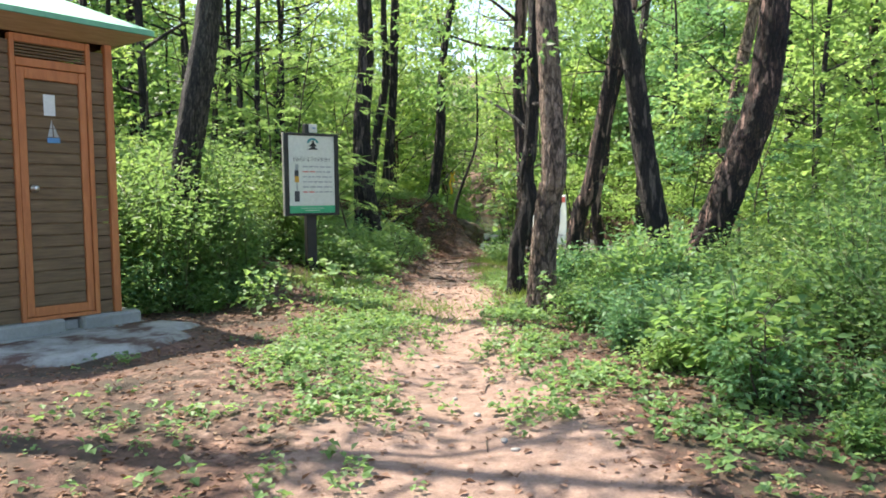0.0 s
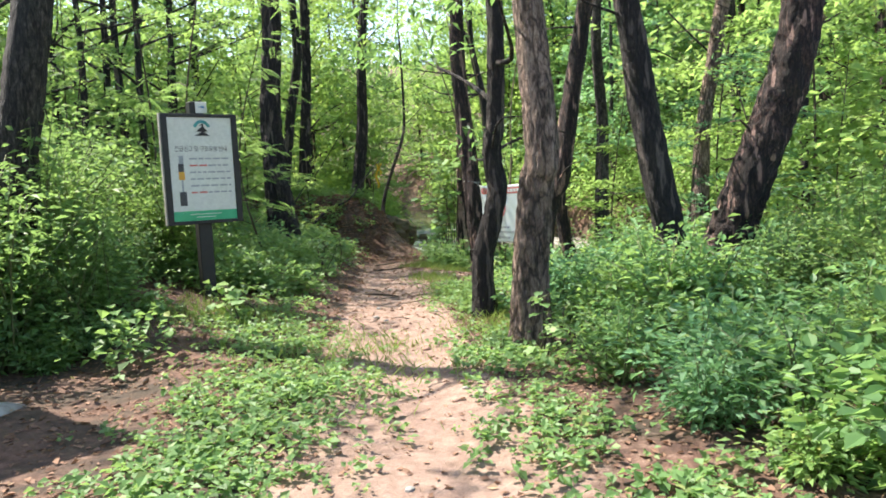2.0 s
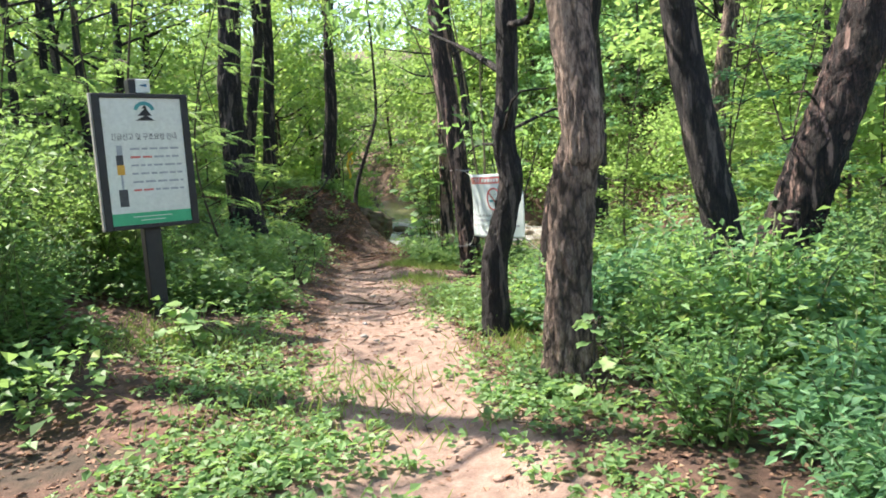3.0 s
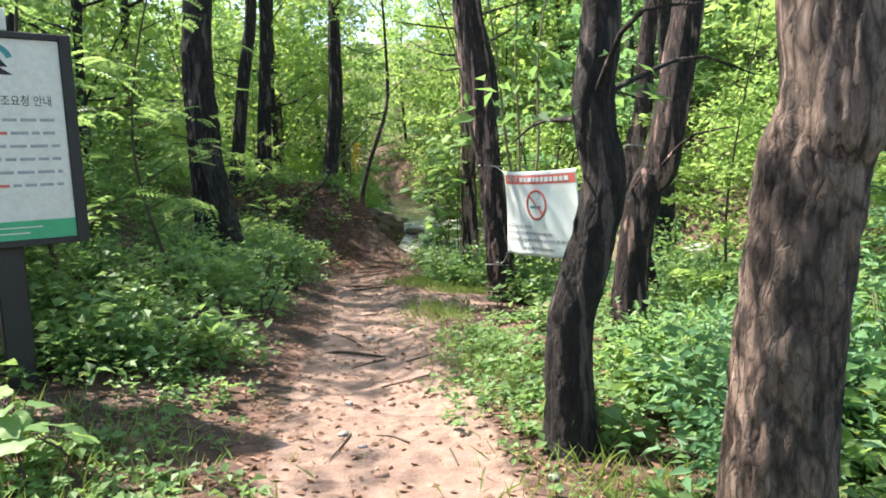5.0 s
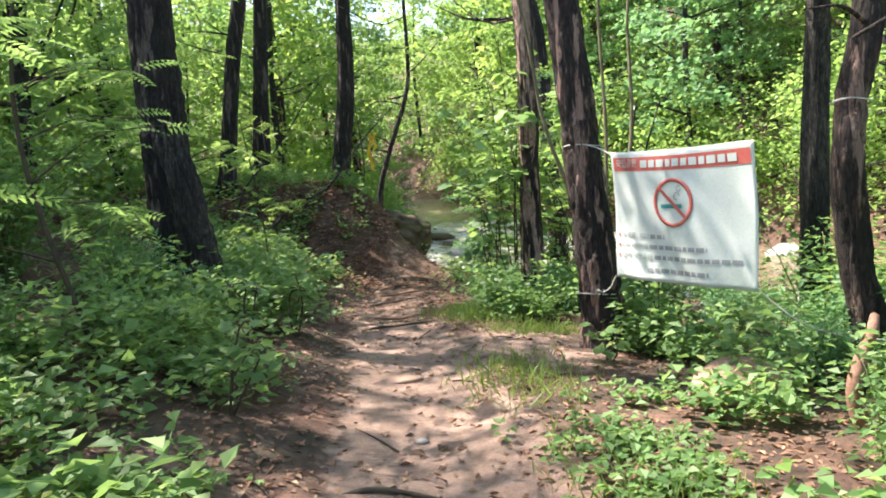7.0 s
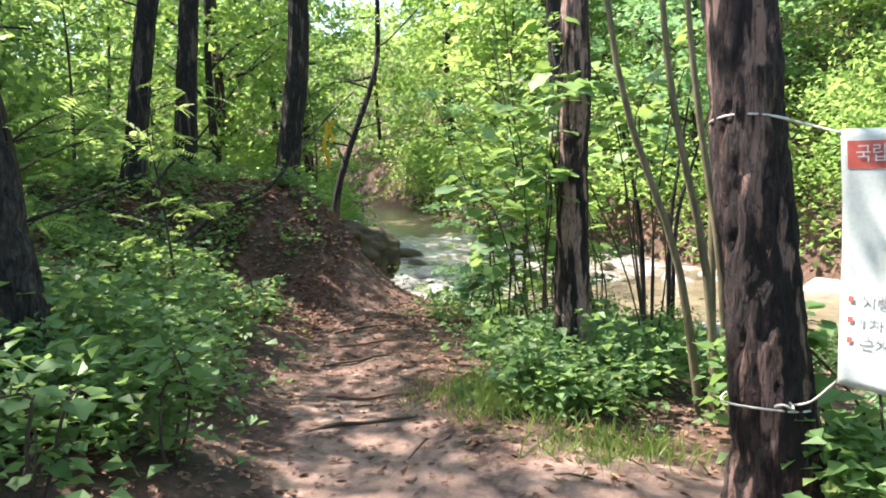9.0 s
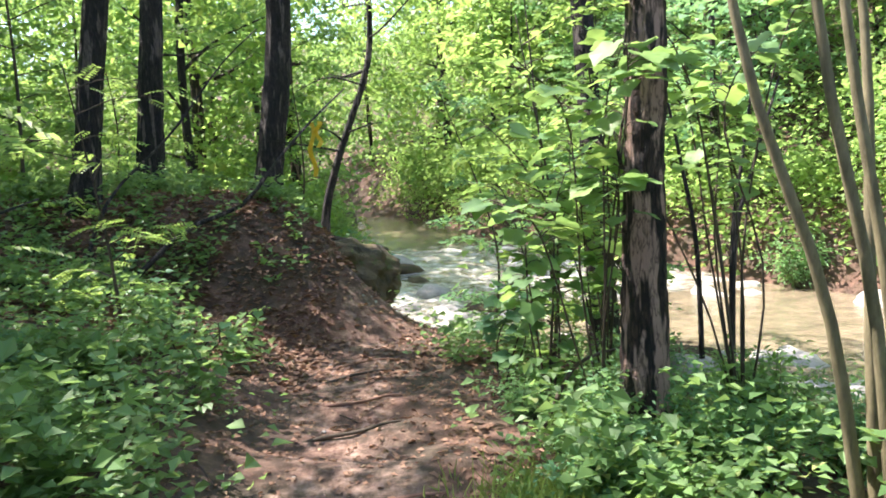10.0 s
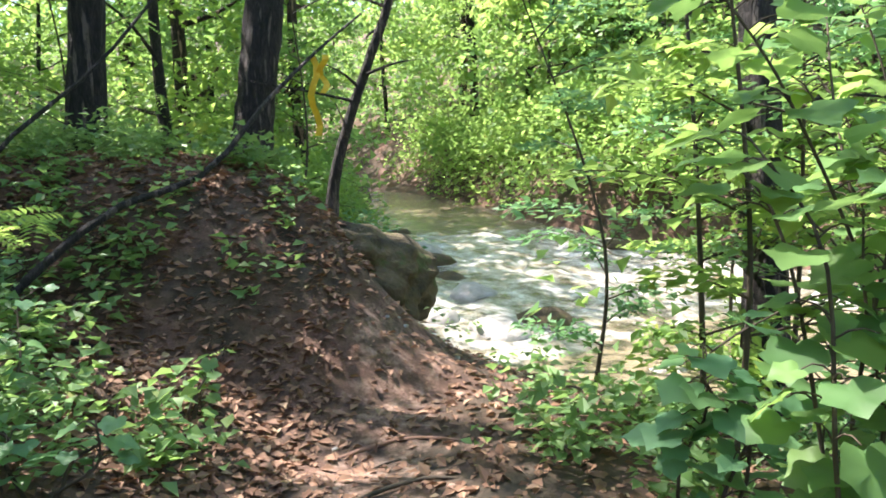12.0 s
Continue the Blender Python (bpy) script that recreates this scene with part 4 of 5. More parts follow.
# ---- low weeds, grass and litter ----
def weeds():
    rng = np.random.default_rng(101)
    P, S = [], []
    DD = []

    def patch(n, cx, cy, rx, ry, size, h=0.06):
        """n leaves in small plants of eight, round a middle."""
        k = max(n // 8, 1)
        mid = rng.normal(0, 0.5, (k, 2)) * [rx, ry] + [cx, cy]
        grow = rng.uniform(0.6, 1.4, k)
        a = rng.uniform(0, 6.28, (k, 8))
        out = np.stack([np.cos(a), np.sin(a)], -1)
        q = (mid[:, None] + out * (rng.uniform(0.1, 0.9, (k, 8)) * size * grow[:, None])[..., None]).reshape(-1, 2)
        up = (rng.uniform(0.1, 1.0, (k, 8)) * h * grow[:, None]).ravel()
        P.append(np.column_stack([q, land(q[:, 0], q[:, 1]) + 0.01 + up]))
        DD.append(np.column_stack([out.reshape(-1, 2), rng.normal(0.1, 0.3, len(q))]))
        S.append(np.repeat(size * grow, 8))

    for cx, cy, rx, ry, n in [(-0.9, 5.2, 0.5, 0.9, 1500), (-0.75, 6.6, 0.7, 1.2, 2600), (-1.0, 8.2, 0.7, 0.7, 1200), (-0.55, 4.2, 0.35, 0.5, 500), (0.62, 5.6, 0.4, 0.7, 700),
                              (0.75, 7.2, 0.4, 1.0, 1500), (1.0, 4.6, 0.5, 0.6, 700), (-1.6, 3.6, 0.8, 0.6, 300), (-0.7, 2.9, 0.7, 0.4, 150), (1.5, 3.5, 0.6, 0.7, 900),
                              (0.5, 3.9, 0.25, 0.3, 180), (-2.4, 5.2, 0.3, 0.4, 60), (0.85, 9.6, 0.4, 1.0, 900), (0.95, 11.0, 0.35, 0.9, 900), (1.35, 12.0, 0.6, 0.5, 140), (-1.25, 8.9, 0.5, 0.5, 420), (-1.0, 9.9, 0.35, 0.5, 300), (-0.85, 10.9, 0.3, 0.5, 220), (1.3, 15.0, 0.5, 0.5, 700)]:
        patch(int(n * 1.3), cx, cy, rx, ry, 0.04, 0.05)
    # broad cover on both banks
    for i in range(260):
        y = rng.uniform(7.5, 22)
        if rng.random() < 0.6:
            e = np.interp(y, [7.5, 9, 11, 14, 18, 22], [-2.0, -1.4, -0.75, -0.6, -0.75, -1.4])
            x = e - abs(rng.normal(0, 1.0))
            n = 210 if y < 18 else 90
        else:
            e = np.interp(y, [7.5, 9, 13, 15, 18], [1.4, 1.0, 1.6, 0.9, 1.0])
            x = e + abs(rng.normal(0, 0.9))
            n = 200 if y < 18.5 else 0
        if brook(np.array([x]), np.array([y]))[0][0] < 2.6 or math.hypot(x + 1.6, y - 9.4) < 0.75 or math.hypot(x - 1.15, y - 13.7) < 0.75 or math.hypot(x - 1.25, y - 12.5) < 0.7:
            continue
        k = rng.uniform(0.12, 0.42)
        patch(n, x, y, k, k, rng.uniform(0.045, 0.07), rng.uniform(0.1, 0.4))
    for i in range(150):
        patch(56, rng.uniform(-5.5, 0.1), rng.uniform(17.8, 22.0), 0.17, 0.17, 0.065, 0.2)
    P, S = np.vstack(P), np.concatenate(S)
    L = S * rng.uniform(0.7, 1.3, len(P))
    D = np.vstack(DD) + rng.normal(0, 0.25, P.shape) * [1, 1, 0.6]
    tagged(new("weeds", np_mesh("weeds", *leaves(P, D, L, L * 0.78, rng, 0.3), LEAF_WEED)), "low green weeds in patches beside the trail", "weeds", kind="stuff")


def grass():
    rng = np.random.default_rng(103)
    T = []
    for cx, cy, rx, ry, n in [(-1.5, 9.0, 0.8, 0.7, 900), (0.85, 10.3, 0.4, 1.2, 600), (0.95, 8.3, 0.4, 0.7, 500), (1.0, 15.0, 0.4, 0.5, 1200), (1.25, 14.1, 0.4, 0.3, 450), (0.8, 12.6, 0.4, 0.6, 500), (-0.4, 7.5, 1.0, 1.2, 700)]:
        T.append(rng.normal(0, 0.5, (n, 2)) * [rx, ry] + [cx, cy])
    q = np.vstack(T)
    P = np.column_stack([q, land(q[:, 0], q[:, 1]) - 0.01])
    D = rng.normal(0, 0.5, P.shape) * [1, 1, 0] + [0, 0, 0.8]
    tagged(new("grass", np_mesh("grass", *leaves(P, D, rng.uniform(0.05, 0.17, len(P)), 0.005, rng, 0.9), GRASS)), "thin grass blades along the trail edges", "grass", kind="stuff")


def litter():
    rng = np.random.default_rng(105)
    n = 46000
    y = rng.uniform(1.6, 23, n)
    x = trail_x(y) + rng.normal(0, 2.2, n) - 1.3 * smooth(17, 19, y)
    keep = rng.random(n) > trail_mask(x, y) * 0.8
    x, y = x[keep], y[keep]
    hx, hy = rng.uniform(-5.5, 0.8, 27000), rng.uniform(17.6, 22.3, 27000)
    keep = hx < trail_x(hy) - 0.35
    x, y = np.concatenate([x, hx[keep]]), np.concatenate([y, hy[keep]])
    P = np.column_stack([x, y, land(x, y) + 0.006])
    D = rng.normal(0, 1, P.shape) * [1, 1, 0.12]
    L = rng.uniform(0.02, 0.06, len(P)) * np.where(P[:, 1] > 17.5, 1.5, 1.0)
    tagged(new("leaf_litter", np_mesh("leaf_litter", *leaves(P, D, L, L * 0.6, rng, 0.3), LITTER)), "dry brown fallen leaves on the soil", "leaf litter", kind="stuff")


weeds()
grass()
litter()


# ---- rocks, stones, sticks ----
def rock(name, m, sx, sy, sz, seed, mat, label, category="rock", group="", sub=3, lump=0.3):
    rng = np.random.default_rng(seed)
    bm = bmesh.new()
    bmesh.ops.create_icosphere(bm, subdivisions=sub, radius=1)
    o = Vector(rng.uniform(-50, 50, 3))
    for v in bm.verts:
        k = 1 + lump * noise.noise(v.co * 1.1 + o) + lump * 0.45 * noise.noise(v.co * 2.7 + o) + lump * 0.2 * noise.noise(v.co * 6 + o)
        v.co = Vector((v.co.x * sx, v.co.y * sy, max(v.co.z, -0.6) * sz)) * k
    ob = part(name, bm, mat, None, "", True)
    ob.matrix_world = m
    return tagged(ob, label, category, group)


rock("boulder", pose(0.42, 20.80, 0.32, 0, 12, -25), 0.70, 0.66, 0.38, 3, ROCK, "dark mossy boulder overhanging the trail", "boulder", "", 5, 0.42)
rock("boulder", pose(-0.35, 20.3, 0.25, 0, 0, 15), 0.6, 0.5, 0.35, 5, ROCK, "dark boulder half buried in the bank", "boulder", "", 5, 0.42)
rng = np.random.default_rng(207)
for i in range(46):
    k = int(rng.uniform(27, 52))
    u = rng.choice([-1, 1]) * rng.uniform(0.45, 1.15)
    t = unit(BROOK[k + 1] - BROOK[k])
    p = BROOK[k] + np.array([t[1], -t[0]]) * u * BROOK_W[k] + rng.normal(0, 0.2, 2)
    s = rng.uniform(0.12, 0.42)
    z = max(at(p[0], p[1]), float(BROOK_Z[k]) - 0.15)
    rock("stream_rock", pose(p[0], p[1], z + s * 0.1, 0, 0, rng.uniform(0, 360)), s, s * rng.uniform(0.6, 0.95), s * rng.uniform(0.4, 0.65), 300 + i, STONE if i % 3 else ROCK,
         "grey boulder washed by the stream" if i % 3 else "dark wet mossy rock in the stream", "rock", "stream rocks")
for i, (x, y, s) in enumerate([(3.1, 17.9, 0.42), (3.6, 18.5, 0.5), (4.1, 17.6, 0.36), (3.3, 19.2, 0.34), (4.5, 18.4, 0.4), (4.0, 19.4, 0.3), (4.9, 16.6, 0.45), (5.3, 15.6, 0.4), (2.9, 20.2, 0.3), (5.0, 14.6, 0.38)]):
    rock("bank_rock", pose(x, y, at(x, y) + s * 0.12, 0, 0, 67 * i), s, s * 0.75, s * 0.55, 600 + i, ROCK if i % 2 else STONE, "dark mossy rock on the stream bank" if i % 2 else "grey rock on the stream bank", "rock", "bank rocks", 4, 0.4)
rock("flat_stone", pose(1.85, 12.0, at(1.85, 12.0, 0.03), 0, 0, 20), 0.30, 0.20, 0.13, 61, CLAY, "flat brown stone among low weeds", "stone", "", 4)
rock("flat_stone", pose(0.06, 12.9, at(0.06, 12.9, -0.008), 0, 0, 5), 0.17, 0.08, 0.03, 62, CLAY, "flat brown stone sunk in the trail", "stone")
for i in range(70):
    y = rng.uniform(3.0, 20.5)
    x = float(trail_x(y)) + rng.normal(0, 0.5)
    s = rng.uniform(0.012, 0.04)
    rock("pebble", pose(x, y, at(x, y) + s * 0.15, 0, 0, rng.uniform(0, 360)), s, s * 0.75, s * 0.5, 400 + i, CLAY if i % 2 else STONE, "small pebble lying on the beaten soil", "pebble", "trail pebbles", 1)

def stick(name, points, r0, r1, mat, label, seg=7, category="branch"):
    p = np.array(points, float)
    ob = part(name, np_mesh(name, *tube(spline(p - p[0], 14), np.linspace(r0, r1, 14), seg, 0.06), mat, True), None)
    ob.location = p[0]
    return tagged(ob, label, category)


for i in range(34):
    y = rng.uniform(3.5, 20)
    x = float(trail_x(y)) + rng.normal(0, 0.8)
    a, L = rng.uniform(0, 6.28), rng.uniform(0.12, 0.4)
    q = [(x + math.cos(a) * L * f, y + math.sin(a) * L * f + 0.02 * math.sin(f * 5), at(x + math.cos(a) * L * f, y + math.sin(a) * L * f, 0.006)) for f in (0, 0.5, 1)]
    tagged(stick("twig", q, 0.006, 0.003, TWIG, "thin dry twig lying on the ground", 5, "twig"), group="fallen twigs")
stick("fallen_branch", [(-1.5, 18.9, at(-1.5, 18.9)), (-1.0, 19.4, at(-1.0, 19.4, 0.45)), (-0.5, 19.9, 1.15), (-0.1, 20.4, 1.65), (0.3, 21.0, 2.1), (0.7, 21.6, 2.5)], 0.028, 0.01, BARK_DARK, "long bare dead branch leaning on the mound")
stick("fallen_branch", [(-1.9, 19.3, at(-1.9, 19.3)), (-1.7, 19.7, at(-1.7, 19.7, 0.5)), (-1.2, 20.3, 1.9), (-0.7, 20.9, 2.7), (-0.3, 21.4, 3.2)], 0.02, 0.007, BARK_DARK, "thin bare dead branch leaning on the mound")
stick("fallen_branch", [(-2.3, 18.2, at(-2.3, 18.2, 0.03)), (-1.6, 18.5, at(-1.6, 18.5, 0.06)), (-0.9, 18.9, at(-0.9, 18.9, 0.04))], 0.022, 0.012, BARK_DARK, "dead branch lying on the slope")
stick("fallen_branch", [(1.2, 15.9, at(1.2, 15.9, 0.05)), (1.5, 16.2, at(1.5, 16.2, 0.3)), (1.9, 16.4, at(1.9, 16.4, 0.42))], 0.016, 0.008, TWIG, "dry branch in the weeds")
for i, (x, y, a, L) in enumerate([(-0.2, 14.7, 8, 0.75), (-0.15, 15.5, -12, 0.8), (-0.1, 16.3, 6, 0.7), (0.0, 17.0, -6, 0.7), (0.05, 17.7, 12, 0.75), (0.2, 18.4, 4, 0.7), (-0.3, 11.2, -10, 0.6)]):
    t = radians(a)
    q = [(x + math.cos(t) * L * f, y + math.sin(t) * L * f + 0.05 * math.sin(f * 6 + i), at(x + math.cos(t) * L * f, y + math.sin(t) * L * f, 0.012 if 0 < f < 1 else -0.02)) for f in (0, 0.25, 0.5, 0.75, 1)]
    tagged(stick("tree_root", q, 0.014, 0.007, CLAY_LOG if i % 2 else TWIG, "worn tree root crossing the trail", 7, "root"), group="trail roots")
stick("stump", [(2.05, 11.3, at(2.05, 11.3, -0.05)), (2.0, 11.3, at(2.0, 11.3, 0.2)), (2.12, 11.35, at(2.12, 11.35, 0.42)), (2.18, 11.4, at(2.18, 11.4, 0.5))], 0.042, 0.02, CLAY_LOG, "broken reddish stump among weeds", 10, "stump")
# a clump of slim stems by the water
for i, (dx, dy, lx, ly) in enumerate([(0, 0, -0.5, 0.1), (0.1, 0.05, -0.3, 0.2), (0.05, 0.15, 0.2, 0.3), (-0.05, 0.1, -0.8, 0.2), (0.15, 0.1, 0.5, 0.4)]):
    x, y = 2.07 + dx, 14.55 + dy
    stick("thin_sapling", [(x, y, at(x, y, -0.05)), (x + lx * 0.15, y + ly * 0.2, 0.7), (x + lx * 0.5, y + ly * 0.5, 1.6), (x + lx * 0.7, y + ly, 2.8), (x + lx * 1.3, y + ly, 4.2)], 0.026, 0.009, SHOOT, "slim olive-brown sapling in a clump near the water", 8, "sapling")
for i, (x, y, lx) in enumerate([(3.4, 17.6, 0.25), (3.2, 17.7, -0.3), (3.6, 17.9, 0.5)]):
    stick("thin_sapling", [(x, y, at(x, y, -0.05)), (x + lx * 0.1, y, 0.6), (x + lx * 0.5, y, 1.3), (x + lx, y, 2.0)], 0.025, 0.01, BARK_DARK, "thin dark sapling at the stream's edge", 7, "sapling")

rb = bmesh.new()
for k in range(2):
    vs = [rb.verts.new((0.02 * math.sin(z * 9 + k) + k * 0.05, 0.03 * math.cos(z * 7 + 2 * k), -z * (0.42 if k == 0 else 0.2))) for z in np.linspace(0, 1, 9)]
    ws = [rb.verts.new((v.co.x + 0.035, v.co.y + 0.012, v.co.z)) for v in vs]
    for a, b, c, d in zip(vs, vs[1:], ws[1:], ws):
        rb.faces.new((a, b, c, d))
bmesh.ops.solidify(rb, geom=rb.faces[:], thickness=0.002)
ribbon = part("ribbon", rb, RIBBON)
ribbon.location, ribbon.scale = (0.22, 20.9, 2.04), (1.5, 1.5, 1.5)
tagged(ribbon, "yellow plastic ribbon tied to a dead branch", "ribbon")


# ---- writing ----
def writing(body, size, mat, parent, m, name="lettering", width=None):
    c = bpy.data.curves.new(name, "FONT")
    c.body, c.size, c.align_x, c.align_y, c.extrude, c.resolution_u = body, size, "CENTER", "CENTER", 0.0008, 2
    tmp = new("lettering_source", c)
    bpy.context.view_layer.update()
    me = bpy.data.meshes.new_from_object(tmp.evaluated_get(bpy.context.evaluated_depsgraph_get()))
    w = tmp.dimensions.x
    bpy.data.objects.remove(tmp)
    bpy.data.curves.remove(c)
    me.materials.clear()
    me.materials.append(mat)
    ob = new(name, me)
    ob.parent = parent
    k = width / w if width and w else 1.0
    ob.matrix_basis = m @ Matrix.Diagonal((k, 1, 1, 1))
    return ob


def ring(bm, x, z, r0, r1, y0, y1, a0=0.0, a1=2 * math.pi, n=40):
    """A flat ring or arc in the x-z plane, y0 to y1 thick."""
    full = a1 - a0 > 6.28
    rows = []
    for i in range(n if full else n + 1):
        a = a0 + (a1 - a0) * i / n
        c, s = math.cos(a), math.sin(a)
        rows.append([bm.verts.new((x + r * c, y, z + r * s)) for r, y in ((r0, y0), (r1, y0), (r1, y1), (r0, y1))])
    for i in range(n):
        a, b = rows[i], rows[(i + 1) % len(rows)]
        for k in range(4):
            bm.faces.new((a[k], a[(k + 1) % 4], b[(k + 1) % 4], b[k]))
    return bm


# ---- the information sign ----
def build_sign():
    """Front face looks along -y of the thing."""
    x0, y0 = -1.77, 9.85
    g = at(x0, y0)
    ob = thing("information_sign", pose(x0, y0, g, 0, 0, 31), "white rescue information board with a charcoal frame on a dark post", "sign")
    lo, hi, w = 1.03 - g, 2.14 - g, 0.385
    part("post", boxed(-0.07, 0.07, 0.035, 0.15, -0.2, 2.27 - g, bevel=0.008), FRAME, ob)
    part("back_board", boxed(-w + 0.01, w - 0.01, 0.0, 0.03, lo + 0.01, hi - 0.01), FRAME, ob)
    for nm, a in (("frame_side", (-w, -w + 0.06, -0.028, 0.034, lo, hi)), ("frame_side", (w - 0.06, w, -0.028, 0.034, lo, hi)),
                  ("frame_rail", (-w + 0.06, w - 0.06, -0.027, 0.033, hi - 0.035, hi)), ("frame_rail", (-w + 0.06, w - 0.06, -0.027, 0.033, lo, lo + 0.035))):
        part(nm, boxed(*a), FRAME, ob)
    # pale strip on the left only: sunlight on the board's edge, put into colour
    part("lit_edge", boxed(-w - 0.014, -w, -0.02, 0.03, lo, hi, bevel=0.002), STONE, ob, "pale strip painted as the sunlit edge of the board")
    face = part("face_panel", boxed(-w + 0.06, w - 0.06, -0.012, -0.001, lo + 0.035, hi - 0.035, bevel=0.001), PANEL, ob, "white printed panel")
    y = -0.0125
    H = hi - lo
    part("green_band", boxed(-w + 0.061, w - 0.061, -0.0145, -0.0122, lo + 0.036, lo + 0.135, bevel=0), INK_GREEN, face)
    for i, (a, b) in enumerate(((-0.16, 0.16), (-0.1, 0.1))):
        part("band_line", boxed(a, b, -0.0160, -0.0147, lo + 0.098 - i * 0.03, lo + 0.104 - i * 0.03, bevel=0), PANEL, face)
    ez = hi - 0.15
    part("emblem_arc", ring(bmesh.new(), 0.02, ez, 0.058, 0.088, -0.0142, -0.0122, 0.25, math.pi - 0.25, 18), INK_TEAL, face)
    tb = bmesh.new()
    for a, b, c, d in ((-0.04, 0.08, -0.03, 0.035), (-0.06, 0.1, -0.07, -0.025), (-0.005, 0.045, 0.03, 0.058)):
        vs = [tb.verts.new(p) for p in ((a, y - 0.0018, ez + c), (b, y - 0.0018, ez + c), ((a + b) / 2 + 0.01, y - 0.0018, ez + d))]
        tb.faces.new(vs)
    bmesh.ops.solidify(tb, geom=tb.faces[:], thickness=0.0012)
    part("emblem_peak", tb, INK, face)
    writing("긴급신고 및 구조요청 안내", 0.062, INK, face, pose(0.0, -0.0135, hi - 0.355, 90, 0, 0), "title", 0.53)
    # lines of small print that cannot be read
    rng = np.random.default_rng(9)
    for i in range(6):
        z = hi - 0.45 - i * 0.068
        x = -0.13
        while x < 0.27:
            step = rng.uniform(0.035, 0.085)
            part("print_bar", boxed(x, min(x + step, 0.285), -0.0138, -0.0123, z - 0.008, z + 0.008, bevel=0), INK_RED if i in (1, 5) and x < 0.02 else INK_GREY, face)
            x += step + 0.016
    # picture of a rescue marker post
    for nm, a, mt in (("marker_top", (-0.235, -0.19, 0.42, 0.5), INK_GREY), ("marker_middle", (-0.245, -0.19, 0.50, 0.58), INK), ("marker_band", (-0.245, -0.185, 0.58, 0.66), INK_AMBER),
                      ("marker_neck", (-0.222, -0.205, 0.66, 0.78), INK_GREY), ("marker_base", (-0.25, -0.18, 0.78, 0.92), INK)):
        part(nm, boxed(a[0], a[1], -0.0142, -0.0123, hi - a[3], hi - a[2], bevel=0), mt, face)
    plate = part("post_plate", boxed(-0.015, 0.10, 0.020, 0.034, hi + 0.012, hi + 0.125), PANEL, ob, "small white plate with a blue arrow")
    ab = bmesh.new()
    ab.faces.new([ab.verts.new(p) for p in ((0.005, 0.0185, hi + 0.075), (0.075, 0.0185, hi + 0.06), (0.07, 0.0185, hi + 0.085))])
    bmesh.ops.solidify(ab, geom=ab.faces[:], thickness=0.001)
    part("arrow", ab, INK_BLUE, plate)


build_sign()


